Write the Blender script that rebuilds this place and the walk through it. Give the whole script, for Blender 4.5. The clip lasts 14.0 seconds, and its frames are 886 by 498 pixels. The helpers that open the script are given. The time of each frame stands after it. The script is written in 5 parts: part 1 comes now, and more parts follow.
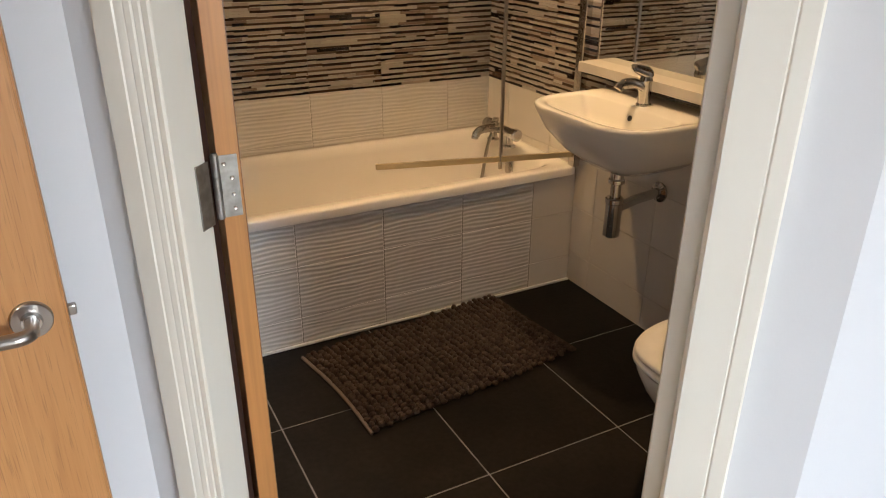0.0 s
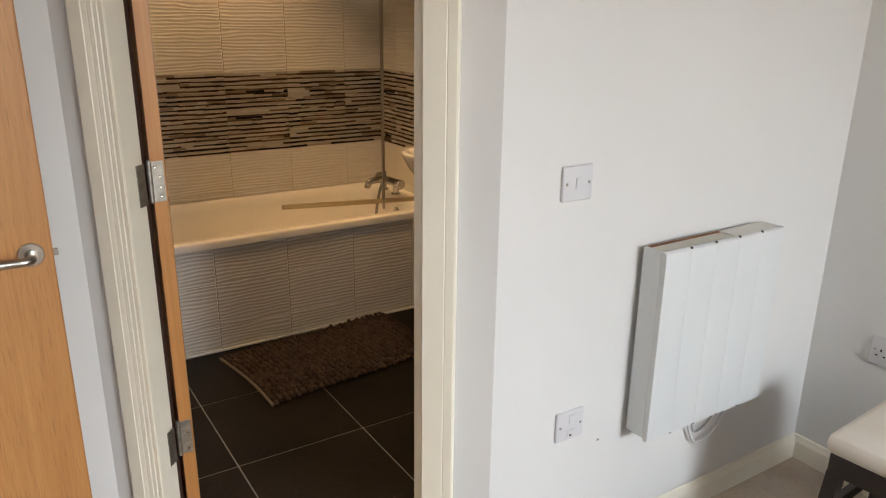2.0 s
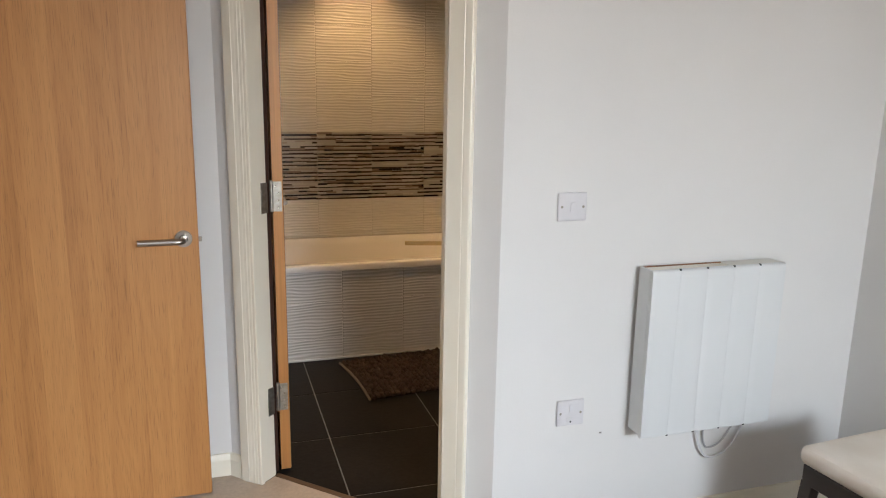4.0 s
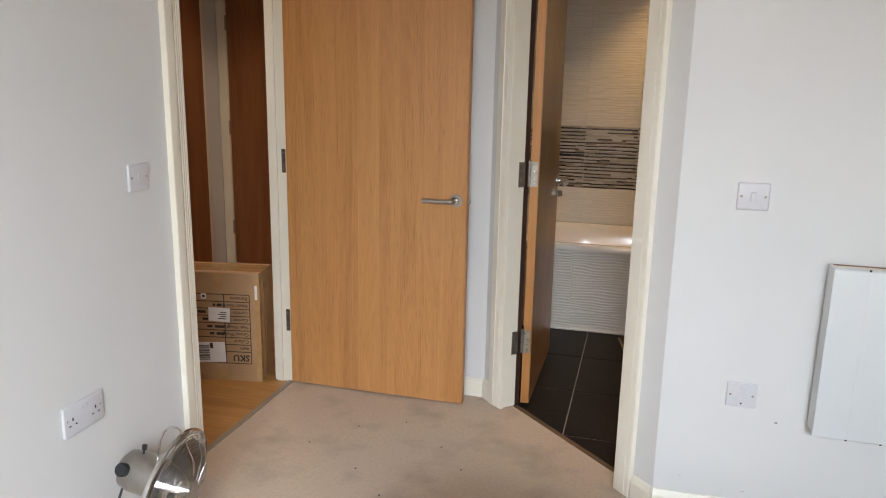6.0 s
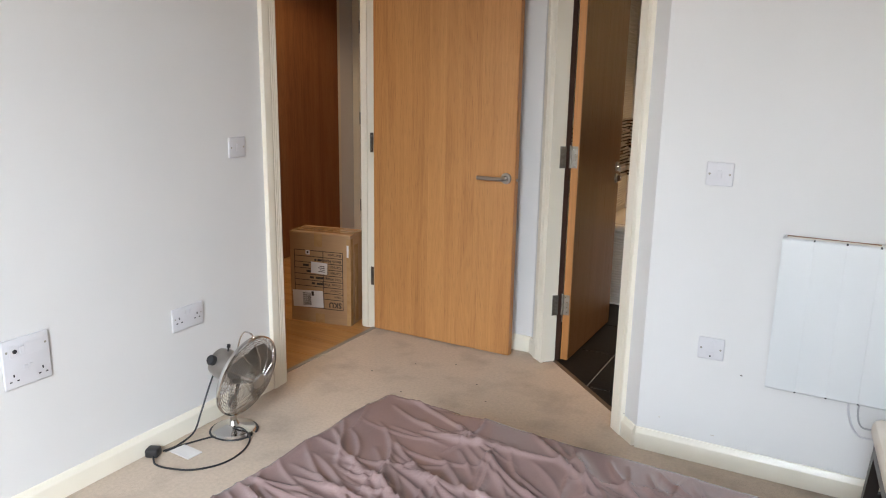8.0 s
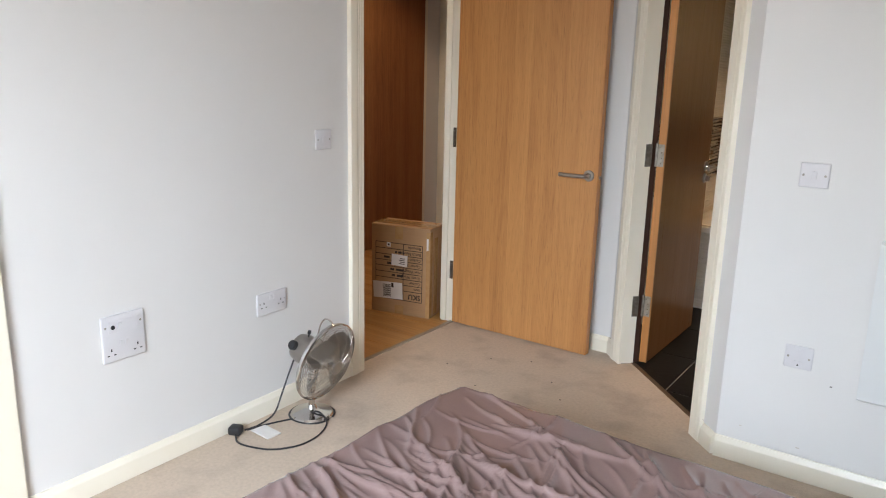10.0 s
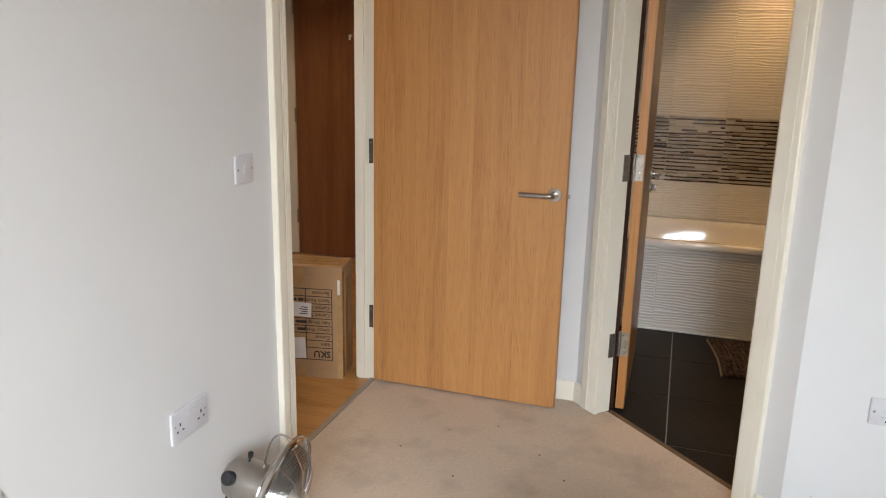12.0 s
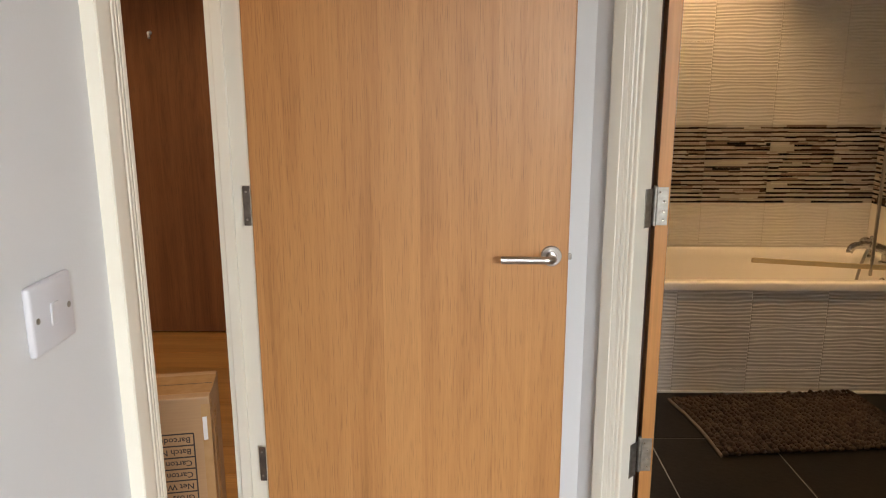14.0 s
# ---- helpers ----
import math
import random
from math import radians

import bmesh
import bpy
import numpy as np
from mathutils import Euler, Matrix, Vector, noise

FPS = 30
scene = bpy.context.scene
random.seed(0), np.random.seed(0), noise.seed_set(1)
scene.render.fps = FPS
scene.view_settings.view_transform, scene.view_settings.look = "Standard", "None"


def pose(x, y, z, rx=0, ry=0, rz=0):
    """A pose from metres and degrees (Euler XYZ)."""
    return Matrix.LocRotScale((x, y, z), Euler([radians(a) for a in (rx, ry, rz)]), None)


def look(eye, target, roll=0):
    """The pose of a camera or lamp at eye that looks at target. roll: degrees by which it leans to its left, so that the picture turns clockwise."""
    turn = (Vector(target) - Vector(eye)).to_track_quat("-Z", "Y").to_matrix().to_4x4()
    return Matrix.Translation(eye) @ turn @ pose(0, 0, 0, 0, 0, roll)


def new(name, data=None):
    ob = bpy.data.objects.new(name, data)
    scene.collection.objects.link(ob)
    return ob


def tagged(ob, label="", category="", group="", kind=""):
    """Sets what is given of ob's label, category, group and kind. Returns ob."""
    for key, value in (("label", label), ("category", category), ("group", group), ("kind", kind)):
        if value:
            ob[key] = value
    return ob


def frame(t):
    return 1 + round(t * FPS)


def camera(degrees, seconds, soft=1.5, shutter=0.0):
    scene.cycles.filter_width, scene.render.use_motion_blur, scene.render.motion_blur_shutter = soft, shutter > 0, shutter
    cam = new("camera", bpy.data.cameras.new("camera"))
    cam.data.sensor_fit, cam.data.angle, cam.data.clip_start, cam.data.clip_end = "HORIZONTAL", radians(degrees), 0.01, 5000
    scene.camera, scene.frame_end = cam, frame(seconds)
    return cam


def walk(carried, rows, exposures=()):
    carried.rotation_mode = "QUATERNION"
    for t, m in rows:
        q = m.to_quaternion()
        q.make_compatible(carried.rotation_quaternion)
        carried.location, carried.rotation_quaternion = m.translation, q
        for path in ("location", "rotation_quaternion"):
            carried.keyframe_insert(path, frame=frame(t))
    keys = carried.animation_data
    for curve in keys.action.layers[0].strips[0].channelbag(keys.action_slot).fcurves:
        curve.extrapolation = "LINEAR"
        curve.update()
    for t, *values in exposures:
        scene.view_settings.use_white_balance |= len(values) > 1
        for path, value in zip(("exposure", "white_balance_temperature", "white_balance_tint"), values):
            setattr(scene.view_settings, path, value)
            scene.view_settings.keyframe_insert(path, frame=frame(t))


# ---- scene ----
cam = camera(62.1, 14.0, 1.1)
PATH = [
    (0, (0.335, 0.233, 1.372), (1.187, 1.842, 0.544), 0.4),
    (0.5, (0.355, 0.035, 1.371), (1.306, 1.588, 0.544), 0.3),
    (1, (0.29, -0.161, 1.381), (1.306, 1.362, 0.575), 0.4),
    (1.5, (0.191, -0.336, 1.38), (1.237, 1.185, 0.61), 0.7),
    (2, (0.189, -0.504, 1.389), (1.215, 1.099, 0.774), 0.7),
    (2.2, (0.198, -0.579, 1.379), (1.197, 1.066, 0.835), 0.8),
    (4.3, (0.382, -1.223, 1.332), (0.822, 0.683, 0.916), 1.0),
    (4.5, (0.418, -1.292, 1.323), (0.734, 0.639, 0.911), 1.1),
    (5, (0.62, -1.429, 1.359), (0.597, 0.525, 0.934), 0.9),
    (5.5, (0.813, -1.48, 1.354), (0.513, 0.448, 0.914), 0.9),
    (6, (0.962, -1.595, 1.339), (0.455, 0.289, 0.899), 1.1),
    (6.5, (1.144, -1.729, 1.35), (0.484, 0.106, 0.904), 1.0),
    (7, (1.305, -1.831, 1.37), (0.543, -0.036, 0.923), 0.9),
    (7.5, (1.471, -1.88, 1.36), (0.629, -0.124, 0.908), 1.0),
    (8, (1.633, -1.913, 1.332), (0.703, -0.202, 0.88), 1.0),
    (8.5, (1.706, -1.963, 1.324), (0.688, -0.304, 0.866), 1.3),
    (9, (1.747, -1.958, 1.328), (0.645, -0.354, 0.865), 1.4),
    (9.2, (1.746, -1.948, 1.323), (0.616, -0.364, 0.86), 1.4),
    (11.3, (1.087, -1.73, 1.333), (0.179, -0.013, 0.857), 1.2),
    (11.5, (0.956, -1.667, 1.328), (0.134, 0.093, 0.853), 1.3),
    (12, (0.692, -1.521, 1.336), (0.1, 0.329, 0.86), 1.3),
    (12.5, (0.426, -1.391, 1.35), (0.076, 0.52, 0.872), 1.1),
    (13, (0.25, -1.141, 1.317), (0.081, 0.795, 0.842), 0.8),
    (13.5, (0.124, -0.868, 1.303), (0.042, 1.075, 0.84), 0.3),
    (14, (0.011, -0.56, 1.31), (-0.023, 1.389, 0.862), -0.1),
]
EXPOSURES = [(0.0, 0.48, 5900, 10), (0.5, 0.32, 6350, 10), (0.8, 0.27, 6450, 10), (1.5, 0.18, 6700, 10), (2.2, 0.1, 6500, 10), (5.0, 0.06, 6300, 10), (7.5, 0.16, 6200, 10), (9.0, 0.14, 6150, 10),
             (11.5, 0.14, 6250, 10), (13.0, 0.1, 6600, 10), (14.0, 0.37, 6400, 10)]
walk(cam, [(t, look(eye, target, roll)) for t, eye, target, roll in PATH], EXPOSURES)

# ---- world, window light and lamps ----
world = bpy.data.worlds.new("world")
scene.world = world
world.use_nodes = True
wn = world.node_tree.nodes
sky = wn.new("ShaderNodeTexSky")
sky.sky_type = "NISHITA"
sky.sun_disc = False
sky.sun_elevation = radians(35)
sky.sun_rotation = radians(200)
wn["Background"].inputs["Strength"].default_value = 0.1
world.node_tree.links.new(sky.outputs["Color"], wn["Background"].inputs["Color"])


def area_light(name, m, sx, sy, watts, colour, spread=180):
    data = bpy.data.lights.new(name, "AREA")
    data.spread = radians(spread)
    data.shape, data.size, data.size_y, data.energy, data.color = "RECTANGLE", sx, sy, watts, colour
    ob = new(name, data)
    ob.matrix_world = m
    return ob


def spot_light(name, at, watts, colour, size=0.03, angle=120):
    data = bpy.data.lights.new(name, "SPOT")
    data.energy, data.color, data.shadow_soft_size, data.spot_size, data.spot_blend = watts, colour, size, radians(angle), 0.6
    ob = new(name, data)
    ob.matrix_world = pose(*at)
    return ob


CEIL = 2.38
WIN_X0, WIN_X1, WIN_Z0, WIN_Z1 = 0.50, 2.10, 0.85, 2.04
XR = 2.32
WIN_X = (WIN_X0 + WIN_X1) / 2
# open sky above the street, cut off by the window head, and an added warm fill lamp turned to the left wall
area_light("window_sky", look((WIN_X + 0.9, -3.80, 2.65), (WIN_X, -2.20, 1.15)), 3.4, 1.7, 1050, (0.80, 0.90, 1.0))
area_light("window_warm_fill", look((WIN_X, -3.09, 1.45), (WIN_X - 2.0, 0.0, 1.10)), WIN_X1 - WIN_X0, 0.95, 34, (1.0, 0.91, 0.82))
for at, watts, spread in (((1.15, 2.70, CEIL - 0.02), 43, 86), ((1.65, 1.92, CEIL - 0.02), 55, 74)):
    spot_light("bathroom_downlight_beam", at, watts, (1.0, 0.61, 0.27), angle=spread)
# no hall fitting is in view; both beams are added to brighten it
for at in ((-1.20, 1.00, CEIL - 0.02), (-1.30, 2.15, CEIL - 0.02)):
    spot_light("added_hall_beam", at, 28, (1.0, 0.74, 0.48), angle=120)


# ---- mesh helpers ----
def bm_box(bm, x0, x1, y0, y1, z0, z1, m=None):
    vs = [bm.verts.new((x, y, z)) for x in (x0, x1) for y in (y0, y1) for z in (z0, z1)]
    for f in ((0, 1, 3, 2), (4, 6, 7, 5), (0, 4, 5, 1), (2, 3, 7, 6), (0, 2, 6, 4), (1, 5, 7, 3)):
        bm.faces.new([vs[i] for i in f])
    if m is not None:
        bmesh.ops.transform(bm, matrix=m, verts=vs)
    return vs


def boxes(*rows, bevel=0.0, seg=2, m=None):
    bm = bmesh.new()
    for r in rows:
        bm_box(bm, *r)
    if bevel:
        bmesh.ops.bevel(bm, geom=bm.edges[:], offset=bevel, segments=seg, affect="EDGES", profile=0.5)
    if m is not None:
        bmesh.ops.transform(bm, matrix=m, verts=bm.verts)
    return bm


def lathe(profile, seg=24, m=None, closed=False):
    """A turned body round z from (radius, height) pairs."""
    bm = bmesh.new()
    rings = []
    for r, z in profile:
        if r < 1e-6:
            rings.append([bm.verts.new((0, 0, z))])
        else:
            rings.append([bm.verts.new((r * math.cos(2 * math.pi * k / seg), r * math.sin(2 * math.pi * k / seg), z)) for k in range(seg)])
    pairs = list(zip(rings, rings[1:])) + ([(rings[-1], rings[0])] if closed else [])
    for a, b in pairs:
        for k in range(seg):
            q = [a[k % len(a)], a[(k + 1) % len(a)], b[(k + 1) % len(b)], b[k % len(b)]]
            q = list(dict.fromkeys(q))
            if len(q) > 2:
                bm.faces.new(q)
    if not closed:
        for ring, flip in ((rings[0], True), (rings[-1], False)):
            if len(ring) > 2:
                bm.faces.new(ring[::-1] if flip else ring)
    bmesh.ops.recalc_face_normals(bm, faces=bm.faces)
    if m is not None:
        bmesh.ops.transform(bm, matrix=m, verts=bm.verts)
    return bm


def tube(bm, points, radius, seg=10, cap=True, flat=1.0):
    """A round bar along points; radius may be a list."""
    pts = [Vector(p) for p in points]
    up = Vector((0, 0, 1))
    rings = []
    for i, p in enumerate(pts):
        d = (pts[min(i + 1, len(pts) - 1)] - pts[max(i - 1, 0)]).normalized()
        if i == 0:
            a = d.orthogonal().normalized()
        else:
            a = (a - d * a.dot(d)).normalized()
        b = d.cross(a)
        r = radius[i] if isinstance(radius, (list, tuple)) else radius
        rings.append([bm.verts.new(p + (a * math.cos(2 * math.pi * k / seg) + b * math.sin(2 * math.pi * k / seg) * flat) * r) for k in range(seg)])
    for a_, b_ in zip(rings, rings[1:]):
        for k in range(seg):
            bm.faces.new((a_[k], a_[(k + 1) % seg], b_[(k + 1) % seg], b_[k]))
    if cap:
        bm.faces.new(rings[0][::-1])
        bm.faces.new(rings[-1])
    return bm


def smooth_path(points, n=8):
    """Catmull-Rom through points."""
    p = [Vector(q) for q in points]
    p = [2 * p[0] - p[1]] + p + [2 * p[-1] - p[-2]]
    out = []
    for i in range(1, len(p) - 2):
        for k in range(n):
            t = k / n
            a, b, c, d = p[i - 1:i + 3]
            out.append(0.5 * (2 * b + (c - a) * t + (2 * a - 5 * b + 4 * c - d) * t * t + (3 * b - a - 3 * c + d) * t ** 3))
    return out + [p[-2]]


def finish(name, bm, material, smooth=None):
    bmesh.ops.recalc_face_normals(bm, faces=bm.faces)
    me = bpy.data.meshes.new(name)
    bm.to_mesh(me)
    bm.free()
    if material is not None:
        me.materials.append(material)
    if smooth is not None:
        me.shade_smooth()
        me.set_sharp_from_angle(angle=radians(smooth))
    return me


def part(name, bm, material, parent, label="", smooth=20, m=None):
    ob = new(name, finish(name, bm, material, smooth))
    ob.parent = parent
    if m is not None:
        ob.matrix_basis = m
    if label:
        ob["label"] = label
    return ob


def thing(name, label, category, m=None, group="", kind=""):
    ob = new(name)
    ob.empty_display_size = 0.1
    if m is not None:
        ob.matrix_basis = m
    return tagged(ob, label, category, group, kind)


def solid(name, bm, material, label, category, kind="", m=None, smooth=20, group=""):
    ob = new(name, finish(name, bm, material, smooth))
    if m is not None:
        ob.matrix_basis = m
    return tagged(ob, label, category, group, kind)


# ---- materials ----
def material(name, colour, rough=0.5, metal=0.0, second=None, scale=(8, 8, 8), mix=(0.35, 0.65), detail=4.0, fine=None, bump=0.0,
             bump_scale=60.0, coat=0.0, rough_vary=0.08, spec=0.5, per_object=0.0, distort=0.0):
    """A principled surface: two colours mixed by broad noise, a finer grain over them, varied gloss and fine relief."""
    mat = bpy.data.materials.new(name)
    mat.use_nodes = True
    nt = mat.node_tree
    nodes, links = nt.nodes, nt.links
    b = nodes["Principled BSDF"]
    b.inputs["Metallic"].default_value = metal
    b.inputs["Specular IOR Level"].default_value = spec
    b.inputs["Coat Weight"].default_value = coat
    co = nodes.new("ShaderNodeTexCoord")
    mp = nodes.new("ShaderNodeMapping")
    mp.inputs["Scale"].default_value = scale
    links.new(co.outputs["Object"], mp.inputs["Vector"])
    n1 = nodes.new("ShaderNodeTexNoise")
    n1.inputs["Scale"].default_value = 1.0
    n1.inputs["Detail"].default_value = detail
    n1.inputs["Distortion"].default_value = distort
    links.new(mp.outputs["Vector"], n1.inputs["Vector"])
    ramp = nodes.new("ShaderNodeMapRange")
    ramp.inputs["From Min"].default_value, ramp.inputs["From Max"].default_value = mix
    links.new(n1.outputs["Fac"], ramp.inputs["Value"])
    mx = nodes.new("ShaderNodeMix")
    mx.data_type = "RGBA"
    mx.inputs["A"].default_value = (*colour, 1)
    mx.inputs["B"].default_value = (*(second or [c * 0.93 for c in colour]), 1)
    links.new(ramp.outputs["Result"], mx.inputs["Factor"])
    out = mx.outputs["Result"]
    if fine:
        fscale, amount = fine
        n2 = nodes.new("ShaderNodeTexNoise")
        n2.inputs["Scale"].default_value = 1.0
        n2.inputs["Detail"].default_value = 3.0
        mp2 = nodes.new("ShaderNodeMapping")
        mp2.inputs["Scale"].default_value = fscale
        links.new(co.outputs["Object"], mp2.inputs["Vector"])
        links.new(mp2.outputs["Vector"], n2.inputs["Vector"])
        r2 = nodes.new("ShaderNodeMapRange")
        r2.inputs["From Min"].default_value, r2.inputs["From Max"].default_value = 0.3, 0.7
        r2.inputs["To Min"].default_value, r2.inputs["To Max"].default_value = 1 - amount, 1 + amount
        links.new(n2.outputs["Fac"], r2.inputs["Value"])
        hs = nodes.new("ShaderNodeHueSaturation")
        links.new(r2.outputs["Result"], hs.inputs["Value"])
        links.new(out, hs.inputs["Color"])
        out = hs.outputs["Color"]
    if per_object:
        oi = nodes.new("ShaderNodeObjectInfo")
        r3 = nodes.new("ShaderNodeMapRange")
        r3.inputs["To Min"].default_value, r3.inputs["To Max"].default_value = 1 - per_object, 1 + per_object
        links.new(oi.outputs["Random"], r3.inputs["Value"])
        h3 = nodes.new("ShaderNodeHueSaturation")
        links.new(r3.outputs["Result"], h3.inputs["Value"])
        links.new(out, h3.inputs["Color"])
        out = h3.outputs["Color"]
    links.new(out, b.inputs["Base Color"])
    rr = nodes.new("ShaderNodeMapRange")
    rr.inputs["To Min"].default_value, rr.inputs["To Max"].default_value = max(rough - rough_vary, 0.02), min(rough + rough_vary, 1)
    links.new(n1.outputs["Fac"], rr.inputs["Value"])
    links.new(rr.outputs["Result"], b.inputs["Roughness"])
    if bump:
        n3 = nodes.new("ShaderNodeTexNoise")
        n3.inputs["Scale"].default_value = bump_scale
        n3.inputs["Detail"].default_value = 4.0
        links.new(co.outputs["Object"], n3.inputs["Vector"])
        bp = nodes.new("ShaderNodeBump")
        bp.inputs["Strength"].default_value = bump
        bp.inputs["Distance"].default_value = 0.004
        links.new(n3.outputs["Fac"], bp.inputs["Height"])
        links.new(bp.outputs["Normal"], b.inputs["Normal"])
    return mat


M_WALL = material("white_emulsion", (0.70, 0.69, 0.675), 0.75, second=(0.665, 0.655, 0.64), scale=(1.3, 1.3, 1.3), bump=0.05, bump_scale=180)
M_CEIL = material("ceiling_paint", (0.68, 0.67, 0.65), 0.85, scale=(1, 1, 1), bump=0.05, bump_scale=150)
M_TRIM = material("cream_gloss_paint", (0.82, 0.775, 0.66), 0.32, second=(0.78, 0.725, 0.60), scale=(3, 3, 1.2), bump=0.03, bump_scale=40)
M_CARPET = material("beige_carpet", (0.58, 0.475, 0.375), 0.95, second=(0.38, 0.31, 0.25), scale=(5.0, 5.0, 5.0), detail=10.0, mix=(0.50, 0.80), fine=((80, 80, 80), 0.065),
                    bump=0.8, bump_scale=420, spec=0.1)
def veneer(name, light, mid, dark, rough, strip=0.095):
    """Crown-cut veneer: leaves of slightly different tone, arched growth rings, fine streaks and short dark pores, all running up the door."""
    mat = bpy.data.materials.new(name)
    mat.use_nodes = True
    nt = mat.node_tree
    N, K = nt.nodes, nt.links
    co = N.new("ShaderNodeTexCoord")
    sep = N.new("ShaderNodeSeparateXYZ")
    K.new(co.outputs["Object"], sep.inputs["Vector"])
    across = N.new("ShaderNodeMath")
    across.operation = "ADD"
    K.new(sep.outputs["X"], across.inputs[0])
    K.new(sep.outputs["Y"], across.inputs[1])
    leaf = N.new("ShaderNodeMath")
    leaf.operation = "SNAP"
    leaf.inputs[1].default_value = strip
    K.new(across.outputs[0], leaf.inputs[0])
    tone = N.new("ShaderNodeTexWhiteNoise")
    tone.noise_dimensions = "1D"
    K.new(leaf.outputs[0], tone.inputs["W"])
    comb = N.new("ShaderNodeCombineXYZ")
    shift = N.new("ShaderNodeMath")
    shift.operation = "MULTIPLY"
    shift.inputs[1].default_value = 7.0
    K.new(tone.outputs["Value"], shift.inputs[0])
    zz = N.new("ShaderNodeMath")
    zz.operation = "ADD"
    K.new(sep.outputs["Z"], zz.inputs[0])
    K.new(shift.outputs[0], zz.inputs[1])
    K.new(across.outputs[0], comb.inputs["X"])
    K.new(tone.outputs["Value"], comb.inputs["Y"])
    K.new(zz.outputs[0], comb.inputs["Z"])

    def grain(scale, detail, distortion):
        mp = N.new("ShaderNodeMapping")
        mp.inputs["Scale"].default_value = scale
        K.new(comb.outputs["Vector"], mp.inputs["Vector"])
        n = N.new("ShaderNodeTexNoise")
        n.inputs["Scale"].default_value, n.inputs["Detail"].default_value, n.inputs["Distortion"].default_value = 1.0, detail, distortion
        K.new(mp.outputs["Vector"], n.inputs["Vector"])
        return n.outputs["Fac"]

    def mapped(value, a, b_, c, d):
        r = N.new("ShaderNodeMapRange")
        r.inputs["From Min"].default_value, r.inputs["From Max"].default_value = a, b_
        r.inputs["To Min"].default_value, r.inputs["To Max"].default_value = c, d
        K.new(value, r.inputs["Value"])
        return r.outputs["Result"]

    def maths(op, a, b_):
        n = N.new("ShaderNodeMath")
        n.operation = op
        for k, v in enumerate((a, b_)):
            if isinstance(v, (int, float)):
                n.inputs[k].default_value = v
            else:
                K.new(v, n.inputs[k])
        return n.outputs[0]

    broad = grain((14, 3, 0.7), 2.0, 0.3)
    rings = maths("SINE", maths("MULTIPLY", grain((9, 3, 0.9), 1.5, 0.6), 60.0), 0.0)
    streak = grain((190, 5, 2.0), 4.0, 0.25)
    pore = grain((520, 9, 14.0), 2.0, 0.0)
    f = maths("ADD", mapped(broad, 0.3, 0.7, 0.15, 0.60), mapped(rings, -1, 1, -0.07, 0.09))
    f = maths("ADD", f, mapped(streak, 0.3, 0.7, -0.12, 0.14))
    f = maths("ADD", f, mapped(tone.outputs["Value"], 0, 1, -0.16, 0.16))
    ramp = N.new("ShaderNodeValToRGB")
    e = ramp.color_ramp.elements
    e[0].position, e[0].color = 0.0, (*light, 1)
    e[1].position, e[1].color = 1.0, (*dark, 1)
    k = e.new(0.5)
    k.color = (*mid, 1)
    K.new(f, ramp.inputs["Fac"])
    hs = N.new("ShaderNodeHueSaturation")
    K.new(ramp.outputs["Color"], hs.inputs["Color"])
    K.new(mapped(pore, 0.56, 0.70, 1.0, 0.70), hs.inputs["Value"])
    b_ = N["Principled BSDF"]
    K.new(hs.outputs["Color"], b_.inputs["Base Color"])
    K.new(mapped(streak, 0.3, 0.7, rough - 0.05, rough + 0.07), b_.inputs["Roughness"])
    bp = N.new("ShaderNodeBump")
    bp.inputs["Strength"].default_value, bp.inputs["Distance"].default_value = 0.12, 0.001
    K.new(streak, bp.inputs["Height"])
    K.new(bp.outputs["Normal"], b_.inputs["Normal"])
    return mat


M_OAK = veneer("oak_veneer", (0.56, 0.280, 0.100), (0.475, 0.222, 0.074), (0.34, 0.147, 0.046), 0.40)
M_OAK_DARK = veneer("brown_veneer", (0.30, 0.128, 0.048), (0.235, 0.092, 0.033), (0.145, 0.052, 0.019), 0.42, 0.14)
# lacquered oak with the shade on the open bathroom door put into its colours
M_OAK_SHADED = veneer("lacquered_shaded_oak", (0.235, 0.120, 0.045), (0.205, 0.102, 0.037), (0.165, 0.078, 0.028), 0.32, 0.14)
for node in M_OAK_SHADED.node_tree.nodes:
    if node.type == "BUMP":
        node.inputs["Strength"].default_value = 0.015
M_OAK_EDGE = material("oak_lipping", (0.52, 0.235, 0.068), 0.45, second=(0.42, 0.18, 0.05), scale=(20, 20, 0.8), fine=((140, 140, 3), 0.1))
M_LAMINATE = material("honey_laminate", (0.46, 0.235, 0.07), 0.35, second=(0.38, 0.18, 0.05), scale=(1.5, 14, 14), fine=((5, 110, 110), 0.14), per_object=0.12)
M_STEEL = material("satin_steel", (0.40, 0.37, 0.335), 0.30, metal=1.0, scale=(40, 40, 40), rough_vary=0.06)
M_HINGE = material("dull_hinge_steel", (0.40, 0.375, 0.33), 0.45, metal=0.9, scale=(60, 60, 60), second=(0.30, 0.28, 0.24))
M_HINGE_DARK = material("dark_hinge_steel", (0.19, 0.165, 0.14), 0.5, metal=0.8, scale=(50, 50, 50), second=(0.13, 0.11, 0.095))
M_SCREW = material("bright_screw_steel", (0.62, 0.60, 0.56), 0.25, metal=1.0, scale=(90, 90, 90))
# the red-brown shade of the bathroom hinge gap, as a colour
M_GAP_SHADE = material("shaded_gap_filler", (0.050, 0.020, 0.011), 0.6, scale=(20, 20, 2))
M_CHROME = material("polished_chrome", (0.60, 0.585, 0.57), 0.10, metal=1.0, scale=(20, 20, 20), rough_vary=0.04)
